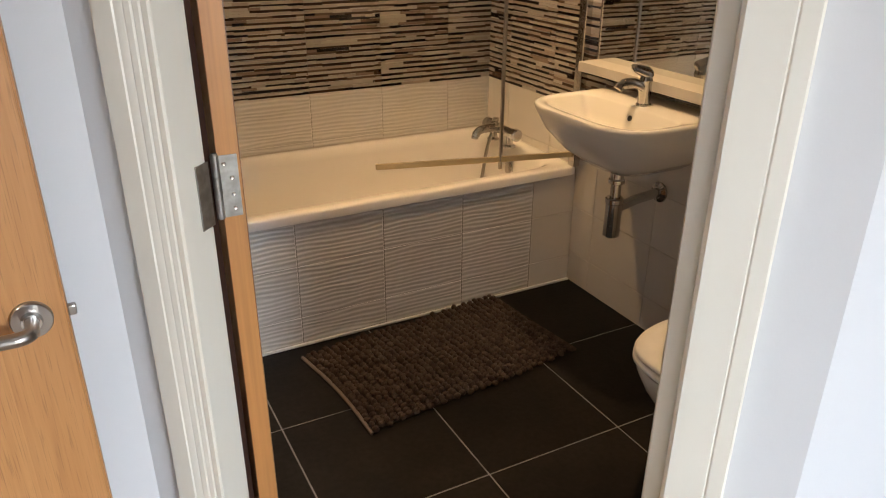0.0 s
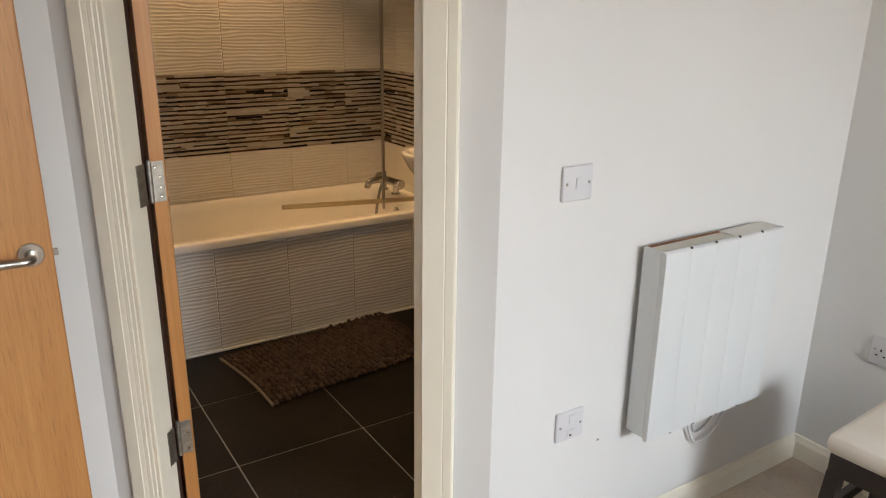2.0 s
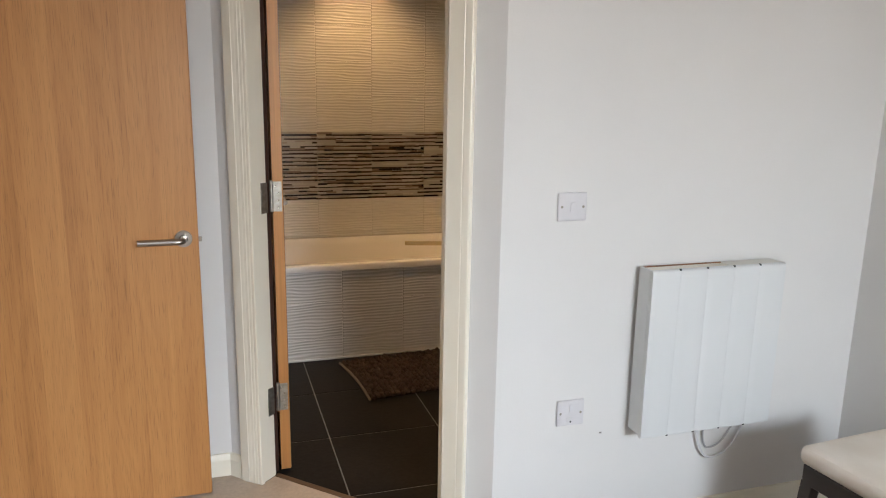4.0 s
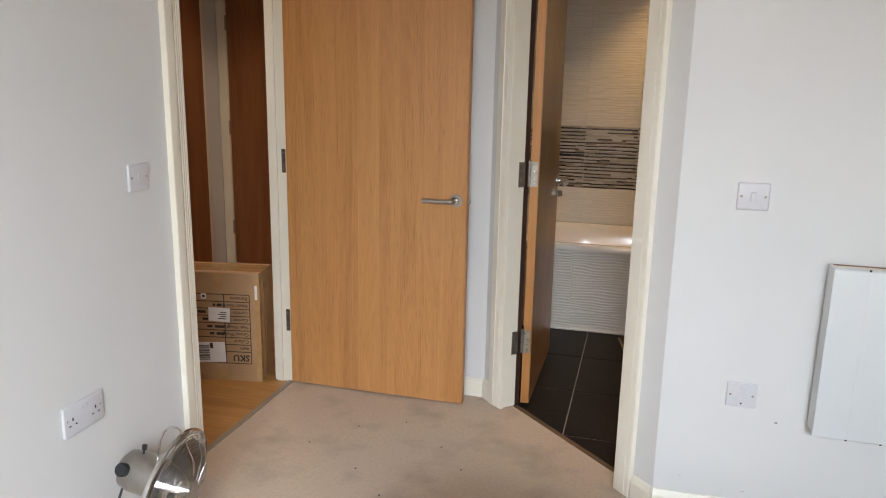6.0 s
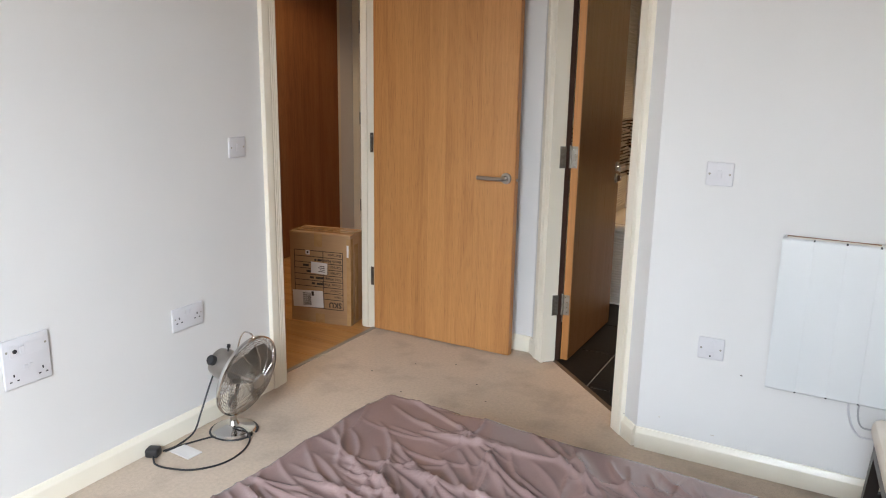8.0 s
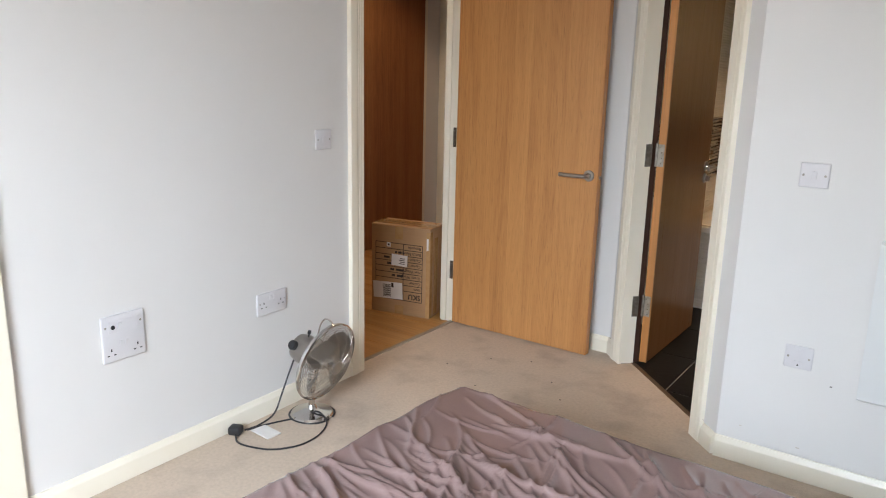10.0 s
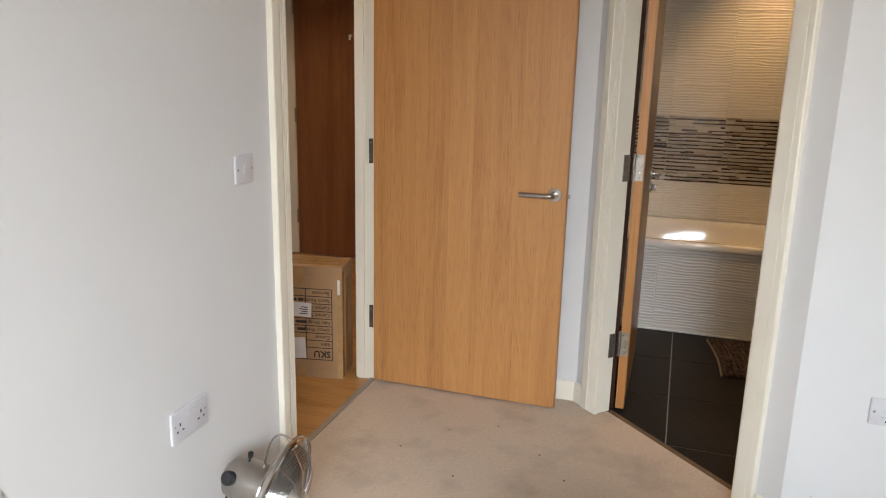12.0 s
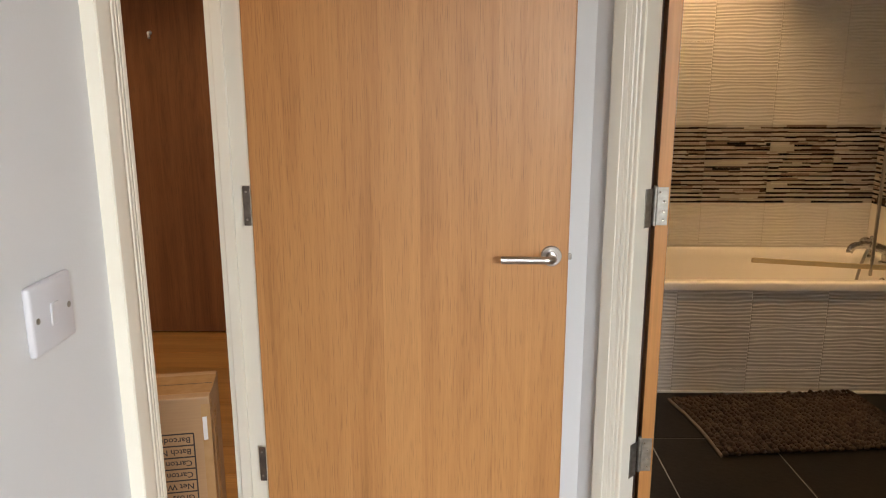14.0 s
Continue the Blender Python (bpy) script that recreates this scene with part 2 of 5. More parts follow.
M_DARKGAP = material("dark_gap_fill", (0.015, 0.012, 0.01), 0.8)
M_PLASTIC = material("white_moulded_plastic", (0.63, 0.62, 0.635), 0.35, scale=(20, 20, 20), second=(0.61, 0.60, 0.615))
M_WHITE = material("white_sealant", (0.80, 0.79, 0.77), 0.4, scale=(20, 20, 20))
M_DARK = material("black_plastic", (0.02, 0.02, 0.022), 0.4, scale=(30, 30, 30))
M_HEATER = material("white_powder_coat", (0.66, 0.672, 0.672), 0.42, second=(0.635, 0.652, 0.652), scale=(5, 5, 2), bump=0.02, bump_scale=300)
M_HEATER_AGED = material("yellowed_powder_coat", (0.70, 0.66, 0.57), 0.5, second=(0.60, 0.53, 0.42), scale=(14, 14, 14), mix=(0.5, 0.75))
M_HEATER_COVER = material("faded_powder_coat", (0.68, 0.66, 0.61), 0.45, second=(0.62, 0.585, 0.52), scale=(18, 18, 18), mix=(0.55, 0.75))
M_ACRYLIC = material("white_acrylic", (0.83, 0.80, 0.76), 0.09, second=(0.81, 0.78, 0.73), scale=(3, 3, 3), rough_vary=0.02)
M_CERAMIC = material("white_glazed_ceramic", (0.84, 0.82, 0.78), 0.10, second=(0.82, 0.80, 0.75), scale=(4, 4, 4), coat=0.5, rough_vary=0.03)
M_GROUT = material("pale_grout", (0.62, 0.57, 0.50), 0.85, scale=(25, 25, 25), second=(0.54, 0.49, 0.42))
M_FTILE = material("charcoal_floor_tile", (0.008, 0.0072, 0.007), 0.42, second=(0.016, 0.014, 0.0125), scale=(3.5, 3.5, 3.5), fine=((60, 60, 60), 0.2),
                   bump=0.12, bump_scale=70, per_object=0.10, spec=0.11)
M_FGROUT = material("floor_grout", (0.27, 0.26, 0.25), 0.9, scale=(18, 18, 18), second=(0.20, 0.19, 0.18))
M_MIRROR = material("silvered_glass", (0.86, 0.87, 0.86), 0.02, metal=1.0, rough_vary=0.0)
M_CARD = material("brown_cardboard", (0.40, 0.235, 0.115), 0.6, second=(0.32, 0.185, 0.088), scale=(4, 4, 4), fine=((6, 6, 200), 0.05), bump=0.1, bump_scale=35)
M_TAPE = material("clear_parcel_tape", (0.40, 0.23, 0.10), 0.14, second=(0.46, 0.28, 0.13), scale=(25, 25, 25), bump=0.3, bump_scale=45, coat=0.6)
M_INK = material("black_print", (0.035, 0.025, 0.02), 0.8)
M_LABEL = material("white_paper", (0.72, 0.69, 0.66), 0.7, scale=(15, 15, 15))
M_SHEET = material("mauve_satin_sheet", (0.215, 0.143, 0.136), 0.23, second=(0.19, 0.126, 0.120), scale=(3, 3, 3), fine=((300, 300, 300), 0.05), spec=1.0)
M_SHEET.node_tree.nodes["Principled BSDF"].inputs["Sheen Weight"].default_value = 0.03
M_STOOL = material("black_stained_wood", (0.022, 0.017, 0.015), 0.4, second=(0.03, 0.022, 0.018), scale=(12, 12, 3))
M_CUSHION = material("cream_vinyl", (0.74, 0.68, 0.60), 0.5, second=(0.69, 0.62, 0.53), scale=(9, 9, 9), bump=0.1, bump_scale=60)
M_RUG = material("taupe_chenille", (0.090, 0.063, 0.051), 0.95, second=(0.050, 0.035, 0.028), scale=(40, 40, 40), fine=((300, 300, 300), 0.25), spec=0.15)
M_RUG_BASE = material("dark_mat_weave", (0.030, 0.022, 0.019), 0.95, scale=(60, 60, 60), spec=0.1)
M_BRASS = material("aged_brass_seal", (0.64, 0.53, 0.32), 0.32, metal=0.5, scale=(30, 30, 30))

# ---- plan ----
XL, YB, YH = -0.445, -2.9, 0.66          # left wall, rear wall, wall with the heater
BACK = 1.366                             # wall behind the open door
CORNER = 1.73 - YH                       # where the slanted wall meets the heater's wall
SLANT = pose(0.364, BACK, 0, 0, 0, -45)  # slanted wall: local x along it, local y into the bathroom
SLANT_LEN, SJ0, SJ1, ST, SL = 0.9985, 0.143, 0.841, 0.068, 0.063
HX = -0.585                              # hall side of the bedroom wall
DY0, DY1 = 0.450, 1.262                  # bedroom doorway
HEAD = 2.04
BX0, BX1, BY1 = 0.33, 2.075, 3.09         # bathroom walls
HALL_X, HALL_Y = -1.99, 3.17

# floors
bm = bmesh.new()
c2, c1 = SLANT @ Vector((SJ1, 0.058, 0)), SLANT @ Vector((SJ0, 0.058, 0))
o1, o0 = SLANT @ Vector((SJ1, 0, 0)), SLANT @ Vector((SJ0, 0, 0))
ring = [(XL - 0.062, YB), (XR, YB), (XR, YH), (CORNER, YH), o1[:2], c2[:2], c1[:2], o0[:2], (0.364, BACK), (XL - 0.062, BACK)]
top = bm.faces.new([bm.verts.new((x, y, -0.05)) for x, y in ring])
grown = bmesh.ops.extrude_face_region(bm, geom=[top])
for v in grown["geom"]:
    if isinstance(v, bmesh.types.BMVert):
        v.co.z = 0.0
solid("floor_bedroom", bm, M_CARPET, "worn beige cut-pile bedroom carpet with small marks", "carpet", "structure", smooth=None)
solid("floor_hall", boxes((HALL_X - 0.1, XL - 0.063, -0.4, HALL_Y + 0.1, -0.05, -0.012)), M_DARKGAP, "dark underlay below the hall floor boards", "floor", "structure", smooth=None)
solid("floor_bathroom", boxes((BX0 - 0.1, BX1 + 0.1, 0.74, BY1 + 0.1, -0.06, -0.0535)), M_FGROUT, "pale grout bed of the bathroom floor", "floor", "structure", smooth=None)
solid("ceiling", boxes((HALL_X - 0.2, XR + 0.3, YB - 0.2, HALL_Y + 0.2, CEIL, CEIL + 0.1)), M_CEIL, "plain white painted ceiling", "ceiling", "structure", smooth=None)

# walls
solid("wall_left", boxes((HX, XL, YB, DY0, -0.05, CEIL), (HX, XL, DY0, DY1, HEAD, CEIL), (HX, -0.50, DY1, BACK, -0.05, CEIL)), M_WALL,
      "white painted wall with the bedroom doorway", "wall", "structure", smooth=None)
solid("wall_back", boxes((HX, 0.364, BACK, BACK + 0.1, -0.05, CEIL)), M_WALL, "white painted wall behind the open door", "wall", "structure", smooth=None)
solid("wall_slanted", boxes((0, SJ0 - 0.012, 0, SL - 0.002, -0.05, CEIL), (SJ1 + 0.012, SLANT_LEN, 0, ST, -0.05, CEIL), (SJ0 - 0.012, SJ1 + 0.012, 0, ST, HEAD, CEIL)), M_WALL,
      "white painted slanted wall with the bathroom doorway", "wall", "structure", m=SLANT, smooth=None)
solid("wall_heater", boxes((CORNER, XR + 0.1, YH, YH + 0.1, -0.05, CEIL)), M_WALL, "white painted wall behind the panel heater", "wall", "structure", smooth=None)
solid("wall_right", boxes((XR, XR + 0.2, YB, YH, -0.05, CEIL)), M_WALL, "plain white painted wall with a double socket", "wall", "structure", smooth=None)
solid("wall_rear", boxes((XL - 0.16, WIN_X0, YB - 0.2, YB, -0.05, CEIL), (WIN_X1, XR + 0.2, YB - 0.2, YB, -0.05, CEIL), (WIN_X0, WIN_X1, YB - 0.2, YB, -0.05, WIN_Z0),
      (WIN_X0, WIN_X1, YB - 0.2, YB, WIN_Z1, CEIL)), M_WALL, "white painted rear wall with the window opening", "wall", "structure", smooth=None)
solid("wall_hall_far", boxes((HALL_X - 0.1, HX + 0.1, HALL_Y, HALL_Y + 0.1, -0.05, CEIL)), M_WALL, "white hall wall with a brown door", "wall", "structure", smooth=None)
solid("wall_hall_side", boxes((HALL_X - 0.1, HALL_X, -0.4, HALL_Y, -0.05, CEIL)), M_WALL, "white hall wall with a brown door and handle", "wall", "structure", smooth=None)
solid("wall_hall_near", boxes((HX, HX + 0.1, BACK + 0.1, HALL_Y, -0.05, CEIL)), M_WALL, "white hall wall beside the bedroom", "wall", "structure", smooth=None)
solid("wall_hall_end", boxes((HALL_X, HX, -0.5, -0.4, -0.05, CEIL)), M_WALL, "plain white wall closing the hall", "wall", "structure", smooth=None)
solid("wall_bath_left", boxes((BX0 - 0.08, BX0, 1.47, BY1, -0.06, CEIL)), M_GROUT, "tiled bathroom wall", "wall", "structure", smooth=None)
solid("wall_bath_far", boxes((BX0 - 0.08, BX1 + 0.1, BY1, BY1 + 0.1, -0.06, CEIL)), M_GROUT, "bathroom wall behind the bath", "wall", "structure", smooth=None)
solid("wall_bath_right", boxes((BX1, BX1 + 0.1, 0.76, BY1, -0.06, CEIL)), M_GROUT, "bathroom wall behind basin and toilet", "wall", "structure", smooth=None)


# ---- trim: skirting, architraves, linings ----
def extruded(profile, length, m):
    """A moulding: profile in (out, up) run along local x."""
    bm = bmesh.new()
    a = [bm.verts.new((0, -o, u)) for o, u in profile]
    b = [bm.verts.new((length, -o, u)) for o, u in profile]
    n = len(profile)
    for k in range(n):
        bm.faces.new((a[k], a[(k + 1) % n], b[(k + 1) % n], b[k]))
    bm.faces.new(a[::-1])
    bm.faces.new(b)
    bmesh.ops.transform(bm, matrix=m, verts=bm.verts)
    return bm


SKIRT = [(0, 0), (0.016, 0), (0.016, 0.058), (0.0145, 0.063), (0.0105, 0.067), (0.0095, 0.073), (0.006, 0.079), (0, 0.080)]


def skirting(x0, y0, x1, y1):
    d = Vector((x1 - x0, y1 - y0))
    m = pose(x0, y0, 0.001, 0, 0, math.degrees(math.atan2(d.y, d.x)))
    solid("baseboard", extruded(SKIRT, d.length, m), M_TRIM, "cream gloss-painted moulded skirting board", "skirting", "structure", smooth=40)


sl = lambda s, d=0.0: (SLANT @ Vector((s, d, 0)))[:2]
skirting(XL, -1.030, XL, DY0 - 0.087)
skirting(-0.45, BACK, 0.364 - 0.006, BACK)
skirting(*sl(0.0), *sl(SJ0 - 0.086))
skirting(*sl(SJ1 + 0.077), *sl(SLANT_LEN - 0.002))
skirting(CORNER, YH, XR, YH)
skirting(XR, YH, XR, YB)

# ribbed architrave, inner edge at 0, laid along its width and standing proud
ARCH = [(0.0, 0.0), (0.0, 0.012), (0.003, 0.0145), (0.010, 0.0145), (0.012, 0.0128), (0.014, 0.0150), (0.020, 0.0160), (0.022, 0.0143), (0.024, 0.0165),
        (0.031, 0.0175), (0.033, 0.0160), (0.035, 0.0172), (0.044, 0.0178), (0.0455, 0.0200), (0.066, 0.0205), (0.073, 0.0200), (0.075, 0.0180), (0.075, 0.0)]


ARCH_FLAT = [(0.0, 0.0), (0.0, 0.014), (0.004, 0.0175), (0.050, 0.0185), (0.052, 0.0170), (0.054, 0.0185), (0.072, 0.0185), (0.075, 0.0160), (0.075, 0.0)]


ARCH_WIDE = [(w * 1.16, o) for w, o in ARCH]


def architrave(parent, m, height, flip=False, shape=ARCH_WIDE):
    """An upright moulding: local x outwards from the opening, local -y into the room."""
    bm = bmesh.new()
    k = -1 if flip else 1
    a = [bm.verts.new((k * w, -o, 0)) for w, o in shape]
    b = [bm.verts.new((k * w, -o, height)) for w, o in shape]
    n = len(shape)
    for i in range(n):
        bm.faces.new((a[i], a[(i + 1) % n], b[(i + 1) % n], b[i]))
    bm.faces.new(a[::-1])
    bm.faces.new(b)
    bmesh.ops.transform(bm, matrix=m, verts=bm.verts)
    return part("architrave", bm, M_TRIM, parent, smooth=25)


fr = thing("door_frame_1", "cream gloss-painted bathroom door frame with ribbed architraves", "door frame", SLANT, kind="structure")
architrave(fr, pose(SJ0 + 0.004, 0, 0.001), 2.1, flip=True)
architrave(fr, pose(SJ1 - 0.004, 0, 0.001), 2.1, shape=ARCH_FLAT)
part("jamb", boxes((SJ0 - 0.012, SJ0, 0.001, SL, 0.001, HEAD), bevel=0.0015), M_TRIM, fr)
# added filler strip: the shaded hinge gap painted dark
part("door_stop", boxes((SJ0 - 0.05, SJ0 - 0.0125, SL + 0.001, 0.094, 0.001, HEAD)), M_GAP_SHADE, fr, "dark brown filler strip for the shade behind the hinges", smooth=None)
part("jamb", boxes((SJ1, SJ1 + 0.012, 0.001, ST + 0.004, 0.001, HEAD), bevel=0.0015), M_TRIM, fr)
part("door_stop", boxes((SJ1 - 0.026, SJ1, 0.010, ST - 0.034, 0.001, HEAD), bevel=0.0015), M_TRIM, fr)
part("head", boxes((SJ0, SJ1, 0.001, ST + 0.004, HEAD - 0.012, HEAD), bevel=0.0015), M_TRIM, fr)
solid("threshold_strip", boxes((SJ0, SJ1, 0.055, 0.075, -0.02, 0.004), bevel=0.002, m=SLANT),
      material("bronze_trim_bar", (0.16, 0.10, 0.06), 0.45, metal=0.4), "narrow bronze carpet bar at the bathroom threshold", "threshold", "structure")

fr = thing("door_frame_2", "cream gloss-painted bedroom door frame with moulded architrave", "door frame", kind="structure")
architrave(fr, pose(XL, DY0 + 0.002, 0.001, 0, 0, 90) @ pose(0, 0, 0), 2.1, flip=True)
part("jamb", boxes((HX - 0.004, XL + 0.002, DY0 - 0.012, DY0, 0.001, HEAD), bevel=0.0015), M_TRIM, fr)
part("door_stop", boxes((HX + 0.02, XL - 0.045, DY0, DY0 + 0.012, 0.001, HEAD), bevel=0.0015), M_TRIM, fr)
part("jamb", boxes((HX - 0.004, -0.501, DY1 - 0.002, DY1 + 0.028, 0.001, HEAD), bevel=0.0015), M_TRIM, fr)
part("door_stop", boxes((HX + 0.012, -0.545, DY1 - 0.014, DY1 - 0.002, 0.001, HEAD), bevel=0.002), M_TRIM, fr)
solid("threshold_strip", boxes((XL - 0.076, XL - 0.054, DY0, DY1, -0.02, 0.005), bevel=0.002),
      material("grey_trim_bar", (0.30, 0.26, 0.21), 0.5, metal=0.2), "grey metal carpet bar at the bedroom threshold", "threshold", "structure")
solid("trim_cupboard", boxes((XL - 0.02, XL + 0.022, -1.115, -1.034, 0.001, 2.1), bevel=0.004), M_TRIM, "cream painted upright trim of a fitted cupboard", "trim", "structure")


# ---- doors ----
def leaf_mesh(w, t, h):
    return boxes((0, w, -t, 0, 0.008, h), bevel=0.0012, seg=1)


def lever_handle(parent, m):
    """Round rose with a straight round-bar lever running to local -x, standing off along local -y."""
    h = part("door_handle", lathe([(0.0, 0.0), (0.026, 0.0), (0.026, 0.006), (0.0245, 0.008), (0.0, 0.008)], 32, pose(0, 0, 0, 90)), M_STEEL, parent,
             "satin steel lever handle on a round rose", m=m)
    bm = bmesh.new()
    pts = smooth_path([(0, -0.006, 0), (0, -0.03, 0), (-0.002, -0.044, 0), (-0.014, -0.052, 0), (-0.04, -0.052, 0), (-0.128, -0.052, 0)], 6)
    tube(bm, pts, 0.0095, 16)
    part("lever", bm, M_STEEL, h)
    part("collar", lathe([(0.0, 0.007), (0.014, 0.007), (0.0125, 0.016), (0.0, 0.016)], 24, pose(0, 0, 0, 90)), M_CHROME, h)
    return h


def hinge(parent, m, width=0.034):
    """Butt hinge, knuckle along local z at the origin; one plate towards local +x on the plane y=0, the other towards local -x."""
    h = part("hinge", lathe([(0.0, -0.05), (0.0065, -0.05), (0.0065, -0.018), (0.0055, -0.017), (0.0065, -0.016), (0.0065, 0.016), (0.0055, 0.017), (0.0065, 0.018),
                             (0.0065, 0.05), (0.0045, 0.054), (0.0, 0.054)], 14), M_HINGE, parent, "steel butt hinge with four screws", m=m)
    part("plate", boxes((0.003, width, 0.0, 0.0022, -0.05, 0.05), bevel=0.0006, seg=1), M_HINGE, h)
    for z in (-0.036, -0.013, 0.013, 0.036):
        x = 0.013 if abs(z) > 0.02 and z > 0 else 0.023
        part("screw", lathe([(0.0, 0.0), (0.0036, 0.0), (0.0028, 0.0010), (0.0012, 0.0008), (0.0, 0.0002)], 12, pose(x, -0.0002, z, 90)), M_SCREW, h, "bright countersunk screw")
    return h


d1 = thing("door_1", "open oak-veneered flush bedroom door with a steel lever", "door", pose(-0.498, 1.285, 0, 0, 0, -0.5), kind="structure")
part("leaf", leaf_mesh(0.79, 0.04, 2.02), M_OAK, d1)
part("lipping", boxes((0.7902, 0.7922, -0.0395, -0.0005, 0.009, 2.019)), M_OAK_EDGE, d1, smooth=None)
lever_handle(d1, pose(0.749, -0.04, 0.880))
part("latch", boxes((0.792, 0.803, -0.026, -0.014, 0.866, 0.881), bevel=0.002), M_STEEL, d1, "steel spring latch")
for z in (1.005, 0.298):
    h1 = part("hinge", boxes((-0.019, -0.0015, -0.0445, -0.0405, z - 0.05, z + 0.05), bevel=0.0012), M_HINGE_DARK, d1, "dull dark steel hinge plate")
    for dz in (-0.035, 0.035):
        part("screw", lathe([(0.0, 0.0), (0.003, 0.0), (0.0024, 0.0008), (0.0, 0.0006)], 10, pose(-0.011, -0.0445, z + dz, 90)), M_HINGE, h1)

d2 = thing("door_2", "open oak-veneered flush bathroom door swung over the floor tiles", "door", pose(0.5305, 1.333, 0, 0, 0, 90), kind="structure")
part("leaf", leaf_mesh(0.69, 0.034, 2.02), M_OAK, d2)
part("lipping", boxes((-0.0022, -0.0002, -0.0335, -0.0005, 0.009, 2.019)), M_OAK_EDGE, d2, "lighter oak lipping on the hinge edge", smooth=None)
# thin skin over the oak leaf, coloured dark for the shade on this face
part("shaded_face", boxes((0.002, 0.688, -0.0358, -0.0340, 0.010, 2.018)), M_OAK_SHADED, d2, "brown veneer on the bathroom face, darkened for its shade", smooth=None)
lever_handle(d2, pose(0.635, -0.0358, 0.890))
lock = part("thumb_turn", lathe([(0.0, 0.0), (0.024, 0.0), (0.024, 0.006), (0.0225, 0.008), (0.0, 0.008)], 28, pose(0, 0, 0, 90)), M_STEEL, d2, "satin steel lock rose with a thumb turn", m=pose(0.635, -0.0358, 0.828))
part("turn_knob", boxes((-0.006, 0.006, -0.030, -0.007, -0.014, 0.014), bevel=0.003), M_CHROME, lock)
for z in (0.99, 0.285):
    hinge(d2, pose(-0.003, 0.004, z, 0, 0, -90) , 0.034)
    part("jamb_plate", boxes((0.001, 0.0032, 0.034, SL + 0.002, z - 0.05, z + 0.05), bevel=0.0006, seg=1), M_HINGE, d2, m=d2.matrix_basis.inverted() @ SLANT @ pose(SJ0, 0, 0))


def hall_door(name, m, w, handle):
    """Closed brown flush door in a painted frame: hinge side at local x=0, face on local y=0."""
    d = thing(name, "closed dark brown veneered flush hall door in a white frame", "door", m, kind="structure")
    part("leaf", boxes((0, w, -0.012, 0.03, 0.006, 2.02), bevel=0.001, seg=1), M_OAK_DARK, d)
    for x0, x1 in ((-0.075, -0.003), (w + 0.003, w + 0.075)):
        part("architrave", boxes((x0, x1, -0.020, 0.0, 0.0, 2.09), bevel=0.004), M_TRIM, d)
    for z in (1.72, 1.0, 0.28):
        part("hinge", boxes((-0.008, 0.003, -0.026, -0.012, z - 0.05, z + 0.05), bevel=0.004), M_STEEL, d)
    if handle:
        lever_handle(d, pose(w - 0.07, -0.012, 0.89) @ pose(0, 0, 0))
    return d


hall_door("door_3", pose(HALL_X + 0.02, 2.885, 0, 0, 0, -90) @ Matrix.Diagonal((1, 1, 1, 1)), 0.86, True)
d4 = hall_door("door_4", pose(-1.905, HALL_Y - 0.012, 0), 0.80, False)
bm = bmesh.new()
tube(bm, smooth_path([(0.425, -0.012, 1.536), (0.425, -0.030, 1.532), (0.428, -0.040, 1.520), (0.430, -0.042, 1.508)], 5), [0.010] * 6 + [0.006] * 10, 10)
part("coat_hook", bm, M_PLASTIC, d4, "small white stick-on hook")


